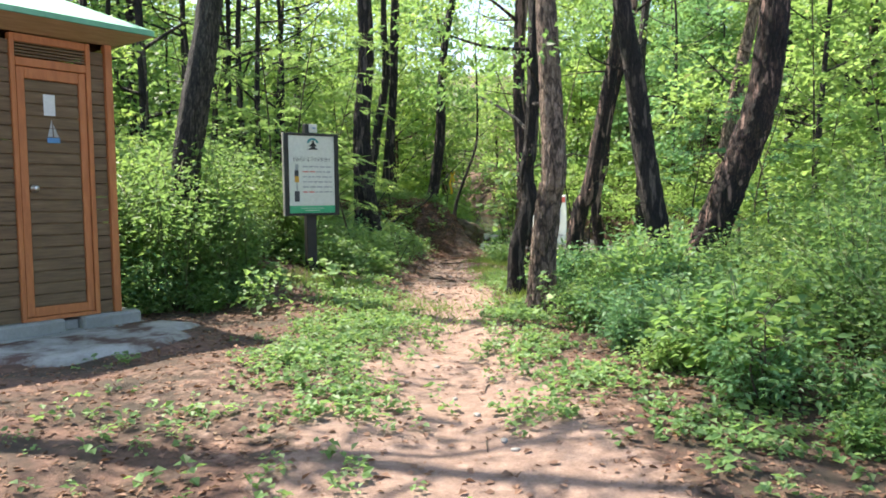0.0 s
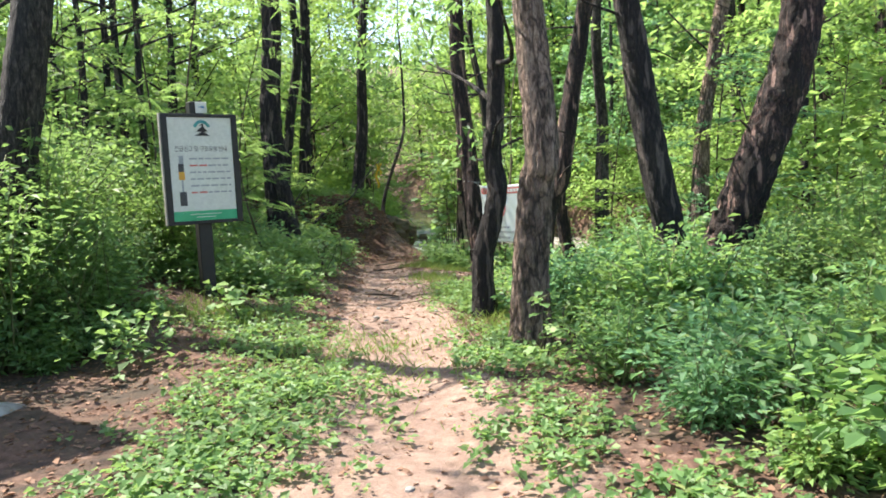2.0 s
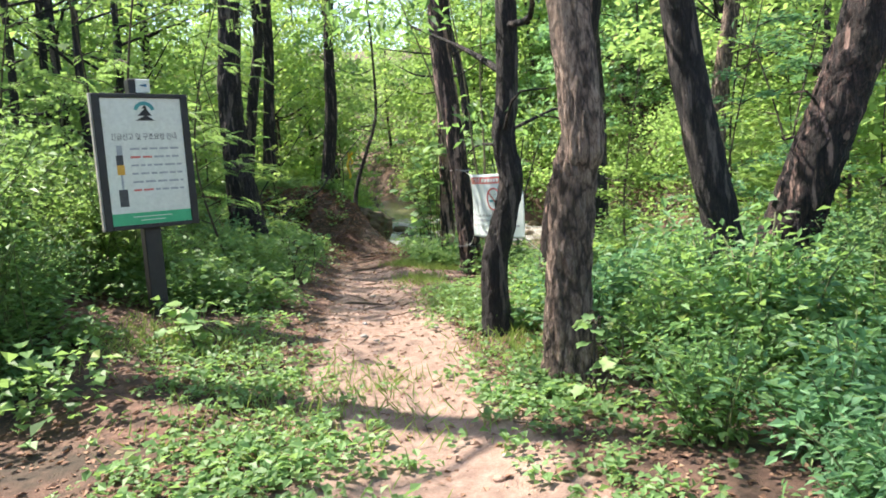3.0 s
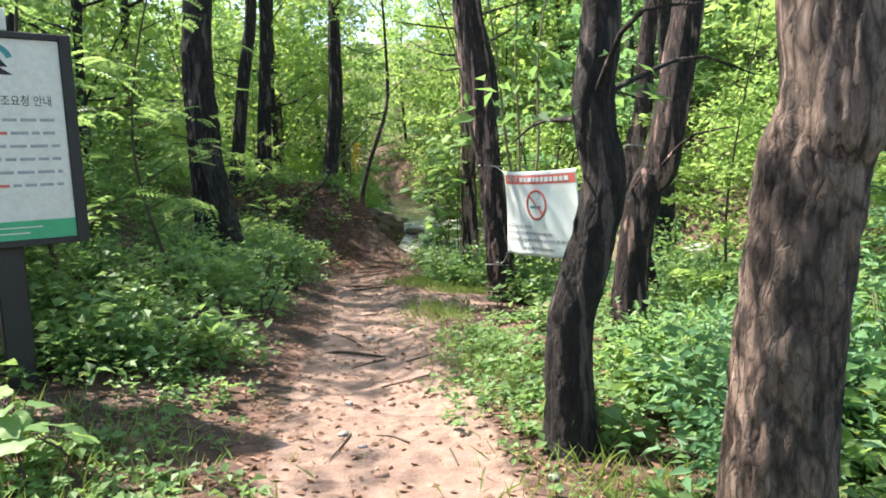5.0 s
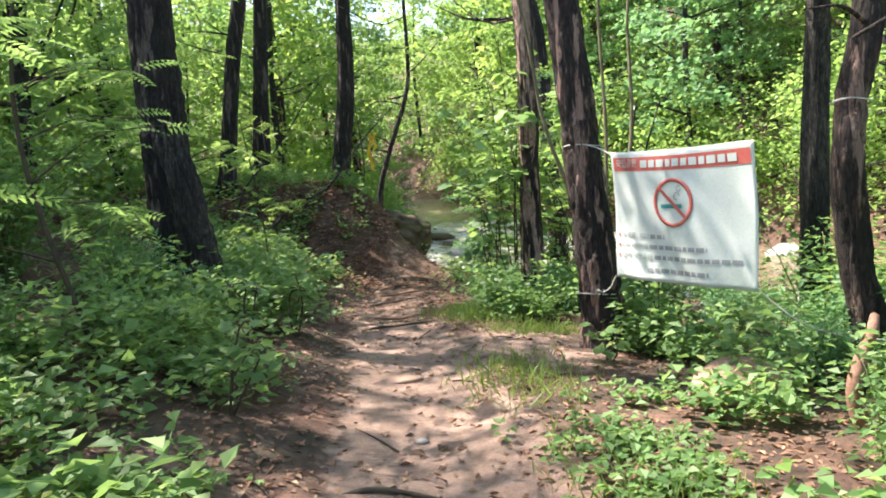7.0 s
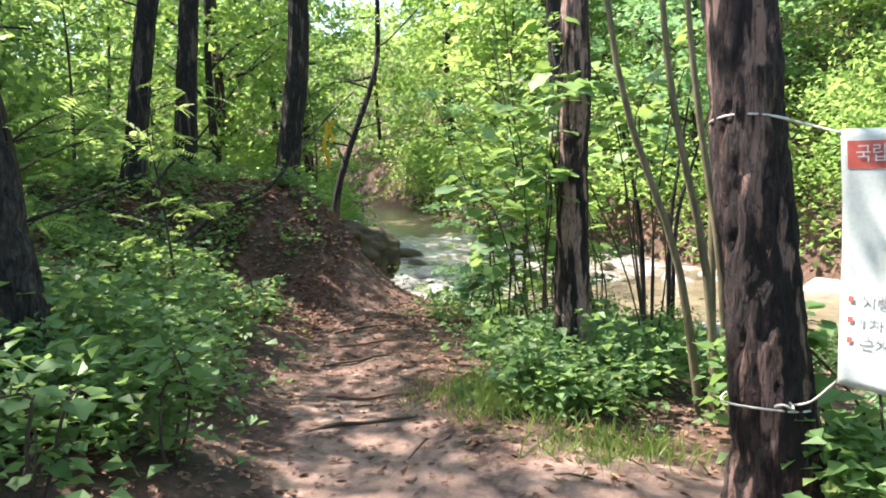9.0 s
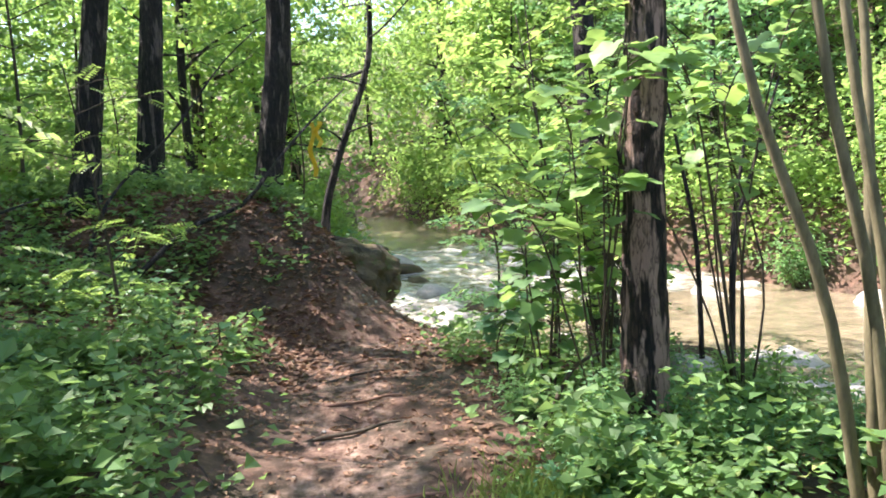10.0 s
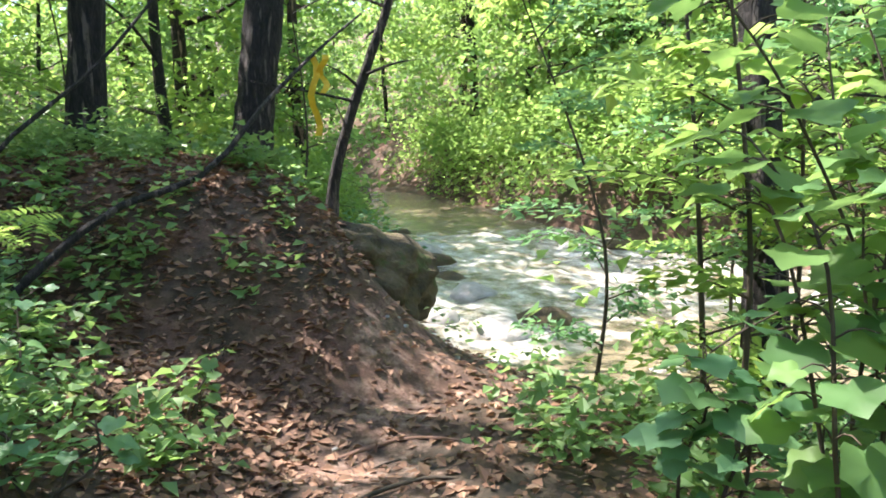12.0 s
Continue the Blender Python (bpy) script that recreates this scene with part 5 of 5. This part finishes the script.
# ---- the banner ----
def build_banner():
    L, R = Vector((1.62, 13.14, 0)), Vector((2.07, 12.16, 0))
    d = (R - L).normalized()
    W, Z0, Z1 = (R - L).length, 0.45, 1.29
    ang = math.degrees(math.atan2(d.y, d.x))
    ob = thing("banner", pose(L.x, L.y, Z0, 0, 0, ang), "white no-smoking cloth banner with a red header strung between trees", "banner")
    H = Z1 - Z0
    nx, nz = 40, 30

    def sway(u, v):
        return 0.022 * math.sin(u * 7 + v * 2) * math.sin(v * 3.1) + 0.012 * math.sin(u * 15 + 1) * (1 - v) - 0.02 * math.sin(u * 3.14)

    def top(u, v):
        sag = 0.012 * math.sin(u * 3.14)
        return v * H - sag * v

    def patch(name, u0, u1, v0, v1, mat, lift, n=12, k=3, parent=ob):
        bm = bmesh.new()
        g = [[bm.verts.new(((u0 + (u1 - u0) * i / n) * W, sway(u0 + (u1 - u0) * i / n, v0 + (v1 - v0) * j / k) - lift, top(u0 + (u1 - u0) * i / n, v0 + (v1 - v0) * j / k))) for j in range(k + 1)] for i in range(n + 1)]
        for i in range(n):
            for j in range(k):
                bm.faces.new((g[i][j], g[i + 1][j], g[i + 1][j + 1], g[i][j + 1]))
        return part(name, bm, mat, parent, "", True)

    cloth = patch("cloth", 0, 1, 0, 1, CLOTH, 0, nx, nz)
    solid = cloth.modifiers.new("thickness", "SOLIDIFY")
    solid.thickness, solid.offset = 0.002, 1
    patch("header_band", 0.02, 0.98, 0.85, 0.955, INK_RED, 0.004, 40, 4, cloth)
    rng = np.random.default_rng(4)
    u = 0.26
    while u < 0.9:
        w = rng.uniform(0.03, 0.055)
        patch("header_bar", u, u + w, 0.875, 0.93, CLOTH, 0.007, 3, 2, cloth)
        u += w + 0.014
    for row, (v, a, b) in enumerate(((0.33, 0.31, 0.42), (0.25, 0.30, 0.72), (0.17, 0.335, 0.92), (0.07, 0.28, 0.72))):
        u = a
        while u < b:
            w = rng.uniform(0.02, 0.06)
            patch("print_bar", u, min(u + w, b), v, v + 0.032, INK_GREY, 0.005, 3, 2, cloth)
            u += w + 0.012
        if row < 3:
            patch("bullet", 0.025, 0.04, v + 0.005, v + 0.027, INK_RED, 0.006, 2, 2, cloth)
    cu, cv, rr = 0.50, 0.60, 0.15

    def bent(bm):
        for p in bm.verts:
            p.co.y += sway(p.co.x / W, p.co.z / H)
        return bm

    part("ban_ring", bent(ring(bmesh.new(), cu * W, cv * H, rr - 0.022, rr, -0.008, -0.005)), INK_RED, cloth, "red prohibition ring", True)
    sl = bmesh.new()
    box(sl, -rr + 0.01, rr - 0.01, -0.0095, -0.0085, -0.010, 0.010, 0)
    bmesh.ops.subdivide_edges(sl, edges=sl.edges[:], cuts=5)
    bmesh.ops.transform(sl, matrix=Matrix.Translation((cu * W, 0, cv * H)) @ Matrix.Rotation(radians(42), 4, "Y"), verts=sl.verts)
    part("ban_slash", bent(sl), INK_RED, cloth)
    part("cigarette", bent(boxed(cu * W - 0.09, cu * W + 0.07, -0.0078, -0.0062, cv * H - 0.035, cv * H - 0.010, bevel=0)), INK_TEAL, cloth)
    part("smoke", bent(ring(ring(bmesh.new(), cu * W + 0.035, cv * H + 0.04, 0.018, 0.024, -0.0078, -0.0062, 0, 5.0, 16), cu * W + 0.05, cv * H + 0.085, 0.014, 0.019, -0.0078, -0.0062, 1, 6.2, 16)), INK_GREY, cloth)

    def words(body, size, u, v, mat, width):
        """Lettering that follows the folds of the cloth; u, v: its left edge and middle."""
        ob2 = writing(body, size, mat, cloth, Matrix(), "lettering", width)
        me = ob2.data
        me.transform(pose(u * W + width / 2, 0, v * H, 90, 0, 0) @ ob2.matrix_basis)
        ob2.matrix_basis = Matrix()
        for p in me.vertices:
            p.co.y += sway(p.co.x / W, p.co.z / H) - 0.008

    words("시행일 : 2022", 0.042, 0.06, 0.345, INK_GREY, 0.26)
    words("1차 60만원", 0.042, 0.06, 0.265, INK_GREY, 0.24)
    words("근거 자연공원", 0.042, 0.06, 0.185, INK_GREY, 0.28)
    words("국립공원", 0.06, 0.05, 0.90, CLOTH, 0.19)

    def cord(name, pts):
        q = np.array([Vector(p) for p in pts])
        v, f = tube(spline(q, 24), np.full(24, 0.0045), 6)
        inv = np.array((pose(L.x, L.y, Z0, 0, 0, ang)).inverted())
        v = v @ inv[:3, :3].T + inv[:3, 3]
        part(name, np_mesh(name, v, f, ROPE, True), None, ob, "pale thin cord")

    def loop(cx, cy, z, r):
        return [(cx + r * math.cos(a), cy + r * math.sin(a), z + 0.01 * math.sin(a * 2)) for a in np.linspace(0, 6.28, 13)]

    cord("cord", [(L.x, L.y, Z1 - 0.01), (1.60, 13.32, 1.33), (1.55, 13.40, 1.36)])
    cord("cord", loop(1.55, 13.53, 1.36, 0.135))
    cord("cord", [(L.x, L.y, Z0 + 0.01), (1.61, 13.25, 0.36), (1.60, 13.37, 0.31)])
    cord("cord", loop(1.61, 13.49, 0.30, 0.165))
    cord("cord", loop(1.56, 13.32, 0.33, 0.03))
    cord("cord", [(R.x, R.y, Z0 + 0.01), (2.25, 12.05, 0.28), (2.55, 12.05, 0.16)])
    cord("cord", loop(2.60, 12.1, 1.46, 0.10))
    cord("cord", loop(2.67, 12.08, 0.16, 0.125))


build_banner()


# ---- the outhouse ----
def build_outhouse():
    """Front wall in the x-z plane, looking along -y; the corner post at x = 0, the door to its left."""
    m = pose(-3.2, 7.1, 0, 0, 0, 51)
    g0 = 0.16
    ob = thing("outhouse", m, "small dark plank outhouse with orange timber trim and a green roof", "outhouse")
    T, W, D = 2.74, 1.75, 1.5
    # plinth in two blocks and a step
    pl = bmesh.new()
    for x0, x1 in ((-W, -0.56), (-0.40, 0.17)):
        box(pl, x0, x1, -0.10, D, -0.25, g0, 0.02)
    part("plinth", pl, CONCRETE, ob, "grey concrete plinth")
    part("plinth", boxed(-0.56, -0.40, 0.0, D, -0.25, g0 - 0.03, bevel=0.012), CONCRETE, ob)
    part("footing", boxed(-W, 0.22, -0.22, D, -0.3, 0.045, bevel=0.02), CONCRETE, ob)
    # wall planks: short strip at the corner, behind the door frame, sides and back
    bh = 0.125
    rng = np.random.default_rng(8)
    n = int((T - g0) / bh)
    for i in range(n):
        z = g0 + i * bh
        for x0, x1 in ((-0.20, -0.055), (-W + 0.05, -0.86)):
            bm = boxed(x0, x1, 0.008 + rng.uniform(0, 0.004), 0.04, z + 0.003, z + bh - 0.004, bevel=0.004)
            part("plank", bm, BOARD, ob)
        part("plank", boxed(-0.035, -0.005, 0.05, D - 0.05, z + 0.003, z + bh - 0.004, bevel=0.004), BOARD, ob)
        part("plank", boxed(-W + 0.005, -W + 0.035, 0.05, D - 0.05, z + 0.003, z + bh - 0.004, bevel=0.004), BOARD, ob)
        part("plank", boxed(-W + 0.05, -0.05, D - 0.04, D - 0.005, z + 0.003, z + bh - 0.004, bevel=0.004), BOARD, ob)
    for x, y in ((-0.03, 0.0), (-W + 0.03, 0.0), (-0.03, D - 0.03), (-W + 0.03, D - 0.03)):
        part("corner_post", boxed(x - 0.035, x + 0.035, y - 0.03, y + 0.04, g0, T, bevel=0.006), ORANGE, ob)
    top = 2.44
    for a in ((-0.245, -0.20, -0.02, 0.06, g0, T - 0.02), (-0.90, -0.86, -0.02, 0.06, g0, T - 0.02), (-0.86, -0.245, -0.02, 0.06, top, top + 0.075), (-0.86, -0.245, -0.02, 0.06, g0, g0 + 0.035)):
        part("door_jamb", boxed(*a, bevel=0.005), ORANGE, ob)
    part("lintel", boxed(-0.86, -0.245, -0.014, 0.05, T - 0.09, T - 0.02, bevel=0.004), ORANGE, ob)
    for i in range(5):
        z = top + 0.09 + i * 0.028
        part("louvre_slat", boxed(-0.86, -0.245, -0.005 + 0.002 * i, 0.03, z, z + 0.016, bevel=0.003), BOARD, ob)
    door = part("door", boxed(-0.80, -0.305, 0.022, 0.045, g0 + 0.09, top - 0.06, bevel=0.002), BOARD, ob, "closed dark plank door in an orange frame")
    for a in ((-0.855, -0.785, -0.008, 0.05, g0 + 0.04, top - 0.006), (-0.315, -0.25, -0.008, 0.05, g0 + 0.04, top - 0.006), (-0.785, -0.315, -0.006, 0.05, top - 0.105, top - 0.006), (-0.785, -0.315, -0.006, 0.05, g0 + 0.04, g0 + 0.125)):
        part("door_frame", boxed(*a, bevel=0.005), ORANGE, door)
    nb = int((top - 0.105 - g0 - 0.125) / 0.105)
    for i in range(nb):
        z = g0 + 0.127 + i * (top - g0 - 0.232) / nb
        part("door_plank", boxed(-0.784, -0.316, 0.006 + rng.uniform(0, 0.004), 0.0215, z + 0.003, z + 0.099, bevel=0.004), BOARD, door)
    kb = bmesh.new()
    bmesh.ops.create_uvsphere(kb, u_segments=14, v_segments=8, radius=0.03, matrix=Matrix.Translation((-0.745, -0.05, 1.36)) @ Matrix.Diagonal((1, 0.8, 1, 1)))
    bmesh.ops.create_cone(kb, cap_ends=True, segments=14, radius1=0.033, radius2=0.033, depth=0.02, matrix=Matrix.Translation((-0.745, -0.012, 1.36)) @ Matrix.Rotation(radians(90), 4, "X"))
    part("door_knob", kb, STEEL, door, "round steel door knob", True)
    part("notice", boxed(-0.63, -0.53, 0.001, 0.005, 2.02, 2.21, bevel=0), PAPER, door, "white paper notice")
    sb = bmesh.new()
    for pts in (((-0.605, 1.83), (-0.565, 1.99), (-0.56, 1.83)), ((-0.55, 1.83), (-0.555, 1.95), (-0.505, 1.83))):
        sb.faces.new([sb.verts.new((x, 0.002, z)) for x, z in pts])
    bmesh.ops.solidify(sb, geom=sb.faces[:], thickness=0.003)
    boat = part("boat_sticker", sb, PAPER, door, "small sailing boat sticker")
    part("sticker_sea", boxed(-0.61, -0.50, -0.001, 0.003, 1.775, 1.822, bevel=0), INK_BLUE, boat)
    # the roof
    rf = bmesh.new()
    o, z0 = 0.30, T
    eave = [(-W - o, -o), (o, -o), (o, D + o), (-W - o, D + o)]
    lowv = [rf.verts.new((x, y, z0 + 0.09)) for x, y in eave]
    midv = [rf.verts.new((x, y, z0 + 0.14)) for x, y in eave]
    a, b = rf.verts.new((-W + 0.5, D / 2, z0 + 0.62)), rf.verts.new((-0.5, D / 2, z0 + 0.62))
    for i in range(4):
        rf.faces.new((lowv[i], lowv[(i + 1) % 4], midv[(i + 1) % 4], midv[i]))
    for f in ((midv[0], midv[1], b, a), (midv[1], midv[2], b), (midv[2], midv[3], a, b), (midv[3], midv[0], a), lowv[::-1]):
        rf.faces.new(f)
    part("roof", rf, ROOF_GREEN, ob, "green felt roof with a worn edge")
    so = bmesh.new()
    low = [so.verts.new((x * 0.985, y, z0 + 0.084)) for x, y in eave]
    inn = [so.verts.new((x, y, z0 - 0.01)) for x, y in ((-W - 0.02, -0.02), (0.02, -0.02), (0.02, D + 0.02), (-W - 0.02, D + 0.02))]
    for i in range(4):
        so.faces.new((low[i], low[(i + 1) % 4], inn[(i + 1) % 4], inn[i]))
    so.faces.new(low)
    part("soffit", so, SOFFIT, ob, "pale boarded underside of the eaves")


build_outhouse()


def build_apron():
    """A thin worn concrete spill in front of the outhouse."""
    bm = bmesh.new()
    rng = np.random.default_rng(12)
    n, rows = 48, 7
    cx, cy = -2.95, 6.05
    g = []
    ph = rng.uniform(0, 6.28, 5)
    for i in range(n):
        a = 2 * math.pi * i / n
        r = 1 + 0.10 * math.sin(3 * a + ph[0]) + 0.08 * math.sin(5 * a + ph[1]) + 0.06 * math.sin(9 * a + ph[2])
        row = []
        for j in range(1, rows + 1):
            f = j / rows
            ex, ey = 0.62 * r * f * math.cos(a), 1.05 * r * f * math.sin(a)
            t = radians(-32)
            x, y = cx + ex * math.cos(t) - ey * math.sin(t), cy + ex * math.sin(t) + ey * math.cos(t)
            row.append(bm.verts.new((x, y, at(x, y, 0.035 if j < rows else -0.02))))
        g.append(row)
    c = bm.verts.new((cx, cy, at(cx, cy, 0.035)))
    for i in range(n):
        a, b = g[i], g[(i + 1) % n]
        bm.faces.new((c, a[0], b[0]))
        for j in range(rows - 1):
            bm.faces.new((a[j], a[j + 1], b[j + 1], b[j]))
    tagged(part("concrete_apron", bm, WORN_CONCRETE, None, "", True), "thin worn grey concrete apron on the soil", "concrete", kind="structure")


build_apron()


# ---- broad-leaved plants that stand close to the trail ----
def broad_plant(name, x, y, height, spread, count, size, seed, label, leaf=LEAF_LIME, lean=(0, 0), low=0.25):
    """A few bending shoots with large lobed leaves, each leaf a part."""
    rng = np.random.default_rng(seed)
    g = at(x, y)
    ob = thing(name, Matrix.Translation((x, y, g)), label, "plant")
    shapes = []
    for k in range(4):
        a = np.linspace(0, 2 * np.pi, 21)[:-1]
        w = np.where(a > np.pi, a - 2 * np.pi, a)
        r = 0.44 + 0.17 * np.exp(-(w / 0.3) ** 2) + 0.12 * np.exp(-((np.abs(w) - 1.2) / 0.25) ** 2) + 0.05 * np.exp(-((np.abs(w) - 2.3) / 0.3) ** 2) - 0.2 * np.exp(-((np.abs(w) - np.pi) / 0.3) ** 2)
        r = r * rng.uniform(0.94, 1.06, 20)
        px, py = r * np.cos(a) + 0.34, r * np.sin(a) * 1.02
        v = np.vstack([[0.40, 0, 0.0], np.column_stack([px, py, 0.14 * np.abs(py) - 0.16 * px ** 2 + 0.03 * np.sin(a * 5)])])
        f = np.array([[0, i, i % 20 + 1] for i in range(1, 21)])
        shapes.append(np_mesh("leaf", v, f, leaf, True))
    shoots = []
    wood = []
    for i in range(max(3, count // 20)):
        a = rng.uniform(0, 6.28)
        s, h = rng.uniform(0.3, 1) * spread, height * rng.uniform(0.6, 1.0)
        e = np.array([math.cos(a) * s + lean[0], math.sin(a) * s + lean[1], h])
        q = spline([(0, 0, -0.05), e * [0.2, 0.2, 0.4] + rng.normal(0, 0.05, 3), e * [0.55, 0.55, 0.8] + rng.normal(0, 0.07, 3), e + [0, 0, -0.12 * s]], 12)
        wood.append(tube(q, np.linspace(0.008, 0.003, 12), 5))
        shoots.append(q)
    for i in range(count):
        q = shoots[i % len(shoots)]
        u = rng.uniform(low, 1.0) * 10.9
        k = int(u)
        p = q[k] * (1 - (u - k)) + q[k + 1] * (u - k)
        a = rng.uniform(0, 6.28)
        tip = p + np.array([math.cos(a), math.sin(a), 0.25]) * size * 0.7
        wood.append(tube(spline([p, (p + tip) / 2 + [0, 0, 0.02], tip], 4), np.linspace(0.003, 0.002, 4), 4))
        lf = new("leaf", shapes[i % 4])
        lf.parent = ob
        s = size * rng.uniform(0.6, 1.25)
        lf.matrix_local = Matrix.Translation(tip) @ Euler((rng.normal(0, 0.22), rng.normal(0.15, 0.22), a + rng.normal(0, 0.4))).to_matrix().to_4x4() @ Matrix.Scale(s, 4)
    tagged(part("shoot_mass", np_mesh("shoot_mass", *joined(wood), TWIG, True), None, ob), kind="stuff")
    return ob


broad_plant("vine_shrub", 1.38, 16.35, 1.75, 0.6, 105, 0.13, 71, "bright broad-leaved vine shrub reaching over the trail edge", LEAF, (0.0, 0.1), 0.2)
broad_plant("vine_shrub", 1.95, 16.8, 2.5, 0.85, 150, 0.14, 72, "broad-leaved vine shrub hanging before the stream", LEAF, (-0.1, 0.0), 0.35)
broad_plant("vine_shrub", 1.55, 15.95, 2.2, 0.95, 110, 0.14, 88, "bright layered vine leaves round the pink-striped tree", LEAF_WEED, (-0.15, 0.0), 0.55)
broad_plant("vine_shrub", 1.25, 16.9, 1.0, 0.5, 60, 0.12, 73, "broad-leaved shrub beside the trail", LEAF_COOL)
broad_plant("vine_shrub", 2.0, 13.4, 0.8, 0.5, 50, 0.11, 74, "broad-leaved weeds below the banner", LEAF)
broad_plant("vine_shrub", 2.35, 15.9, 2.7, 0.9, 170, 0.13, 82, "tall leafy shrub arching over the water's edge", LEAF_WEED, (-0.2, 0.3), 0.45)
broad_plant("weed_plant", -0.62, 13.9, 0.5, 0.25, 30, 0.075, 75, "upright weed with broad pale leaves", LEAF)
broad_plant("weed_plant", -0.85, 13.2, 0.55, 0.3, 36, 0.075, 76, "upright weed with broad pale leaves", LEAF)
broad_plant("weed_plant", -0.78, 11.9, 0.5, 0.25, 30, 0.075, 77, "light green upright weed at the trail edge", LEAF)
broad_plant("weed_plant", -1.3, 8.7, 0.28, 0.25, 26, 0.11, 78, "low broad-leaved weed near the sign post", LEAF_WEED)
broad_plant("weed_plant", 1.0, 7.0, 0.5, 0.25, 26, 0.09, 79, "pale weed at the foot of the pine", LEAF_WEED)
broad_plant("weed_plant", 1.75, 3.9, 0.7, 0.3, 44, 0.08, 80, "tall light green weed in the thicket", LEAF_LIME)
broad_plant("hanging_shrub", 2.6, 17.4, 2.3, 1.0, 150, 0.13, 81, "tall broad-leaved shrub with bright layered leaves", LEAF_LIME, (-0.5, 0.0), 0.45)
broad_plant("weed_plant", -0.72, 17.3, 0.4, 0.3, 30, 0.08, 83, "low pale-leaved weed on the shaded slope", LEAF_COOL)
broad_plant("weed_plant", -1.15, 18.1, 0.45, 0.35, 36, 0.085, 84, "low broad-leaved weed on the shaded slope", LEAF_COOL)
broad_plant("weed_plant", -0.45, 18.4, 0.3, 0.25, 22, 0.07, 85, "small weed growing in leaf litter", LEAF)
broad_plant("weed_plant", -1.6, 19.2, 0.4, 0.3, 26, 0.08, 86, "small weed rooted on the mound", LEAF_COOL)
broad_plant("weed_plant", 1.45, 12.9, 0.3, 0.25, 22, 0.07, 87, "small weed at the foot of the banner tree", LEAF)
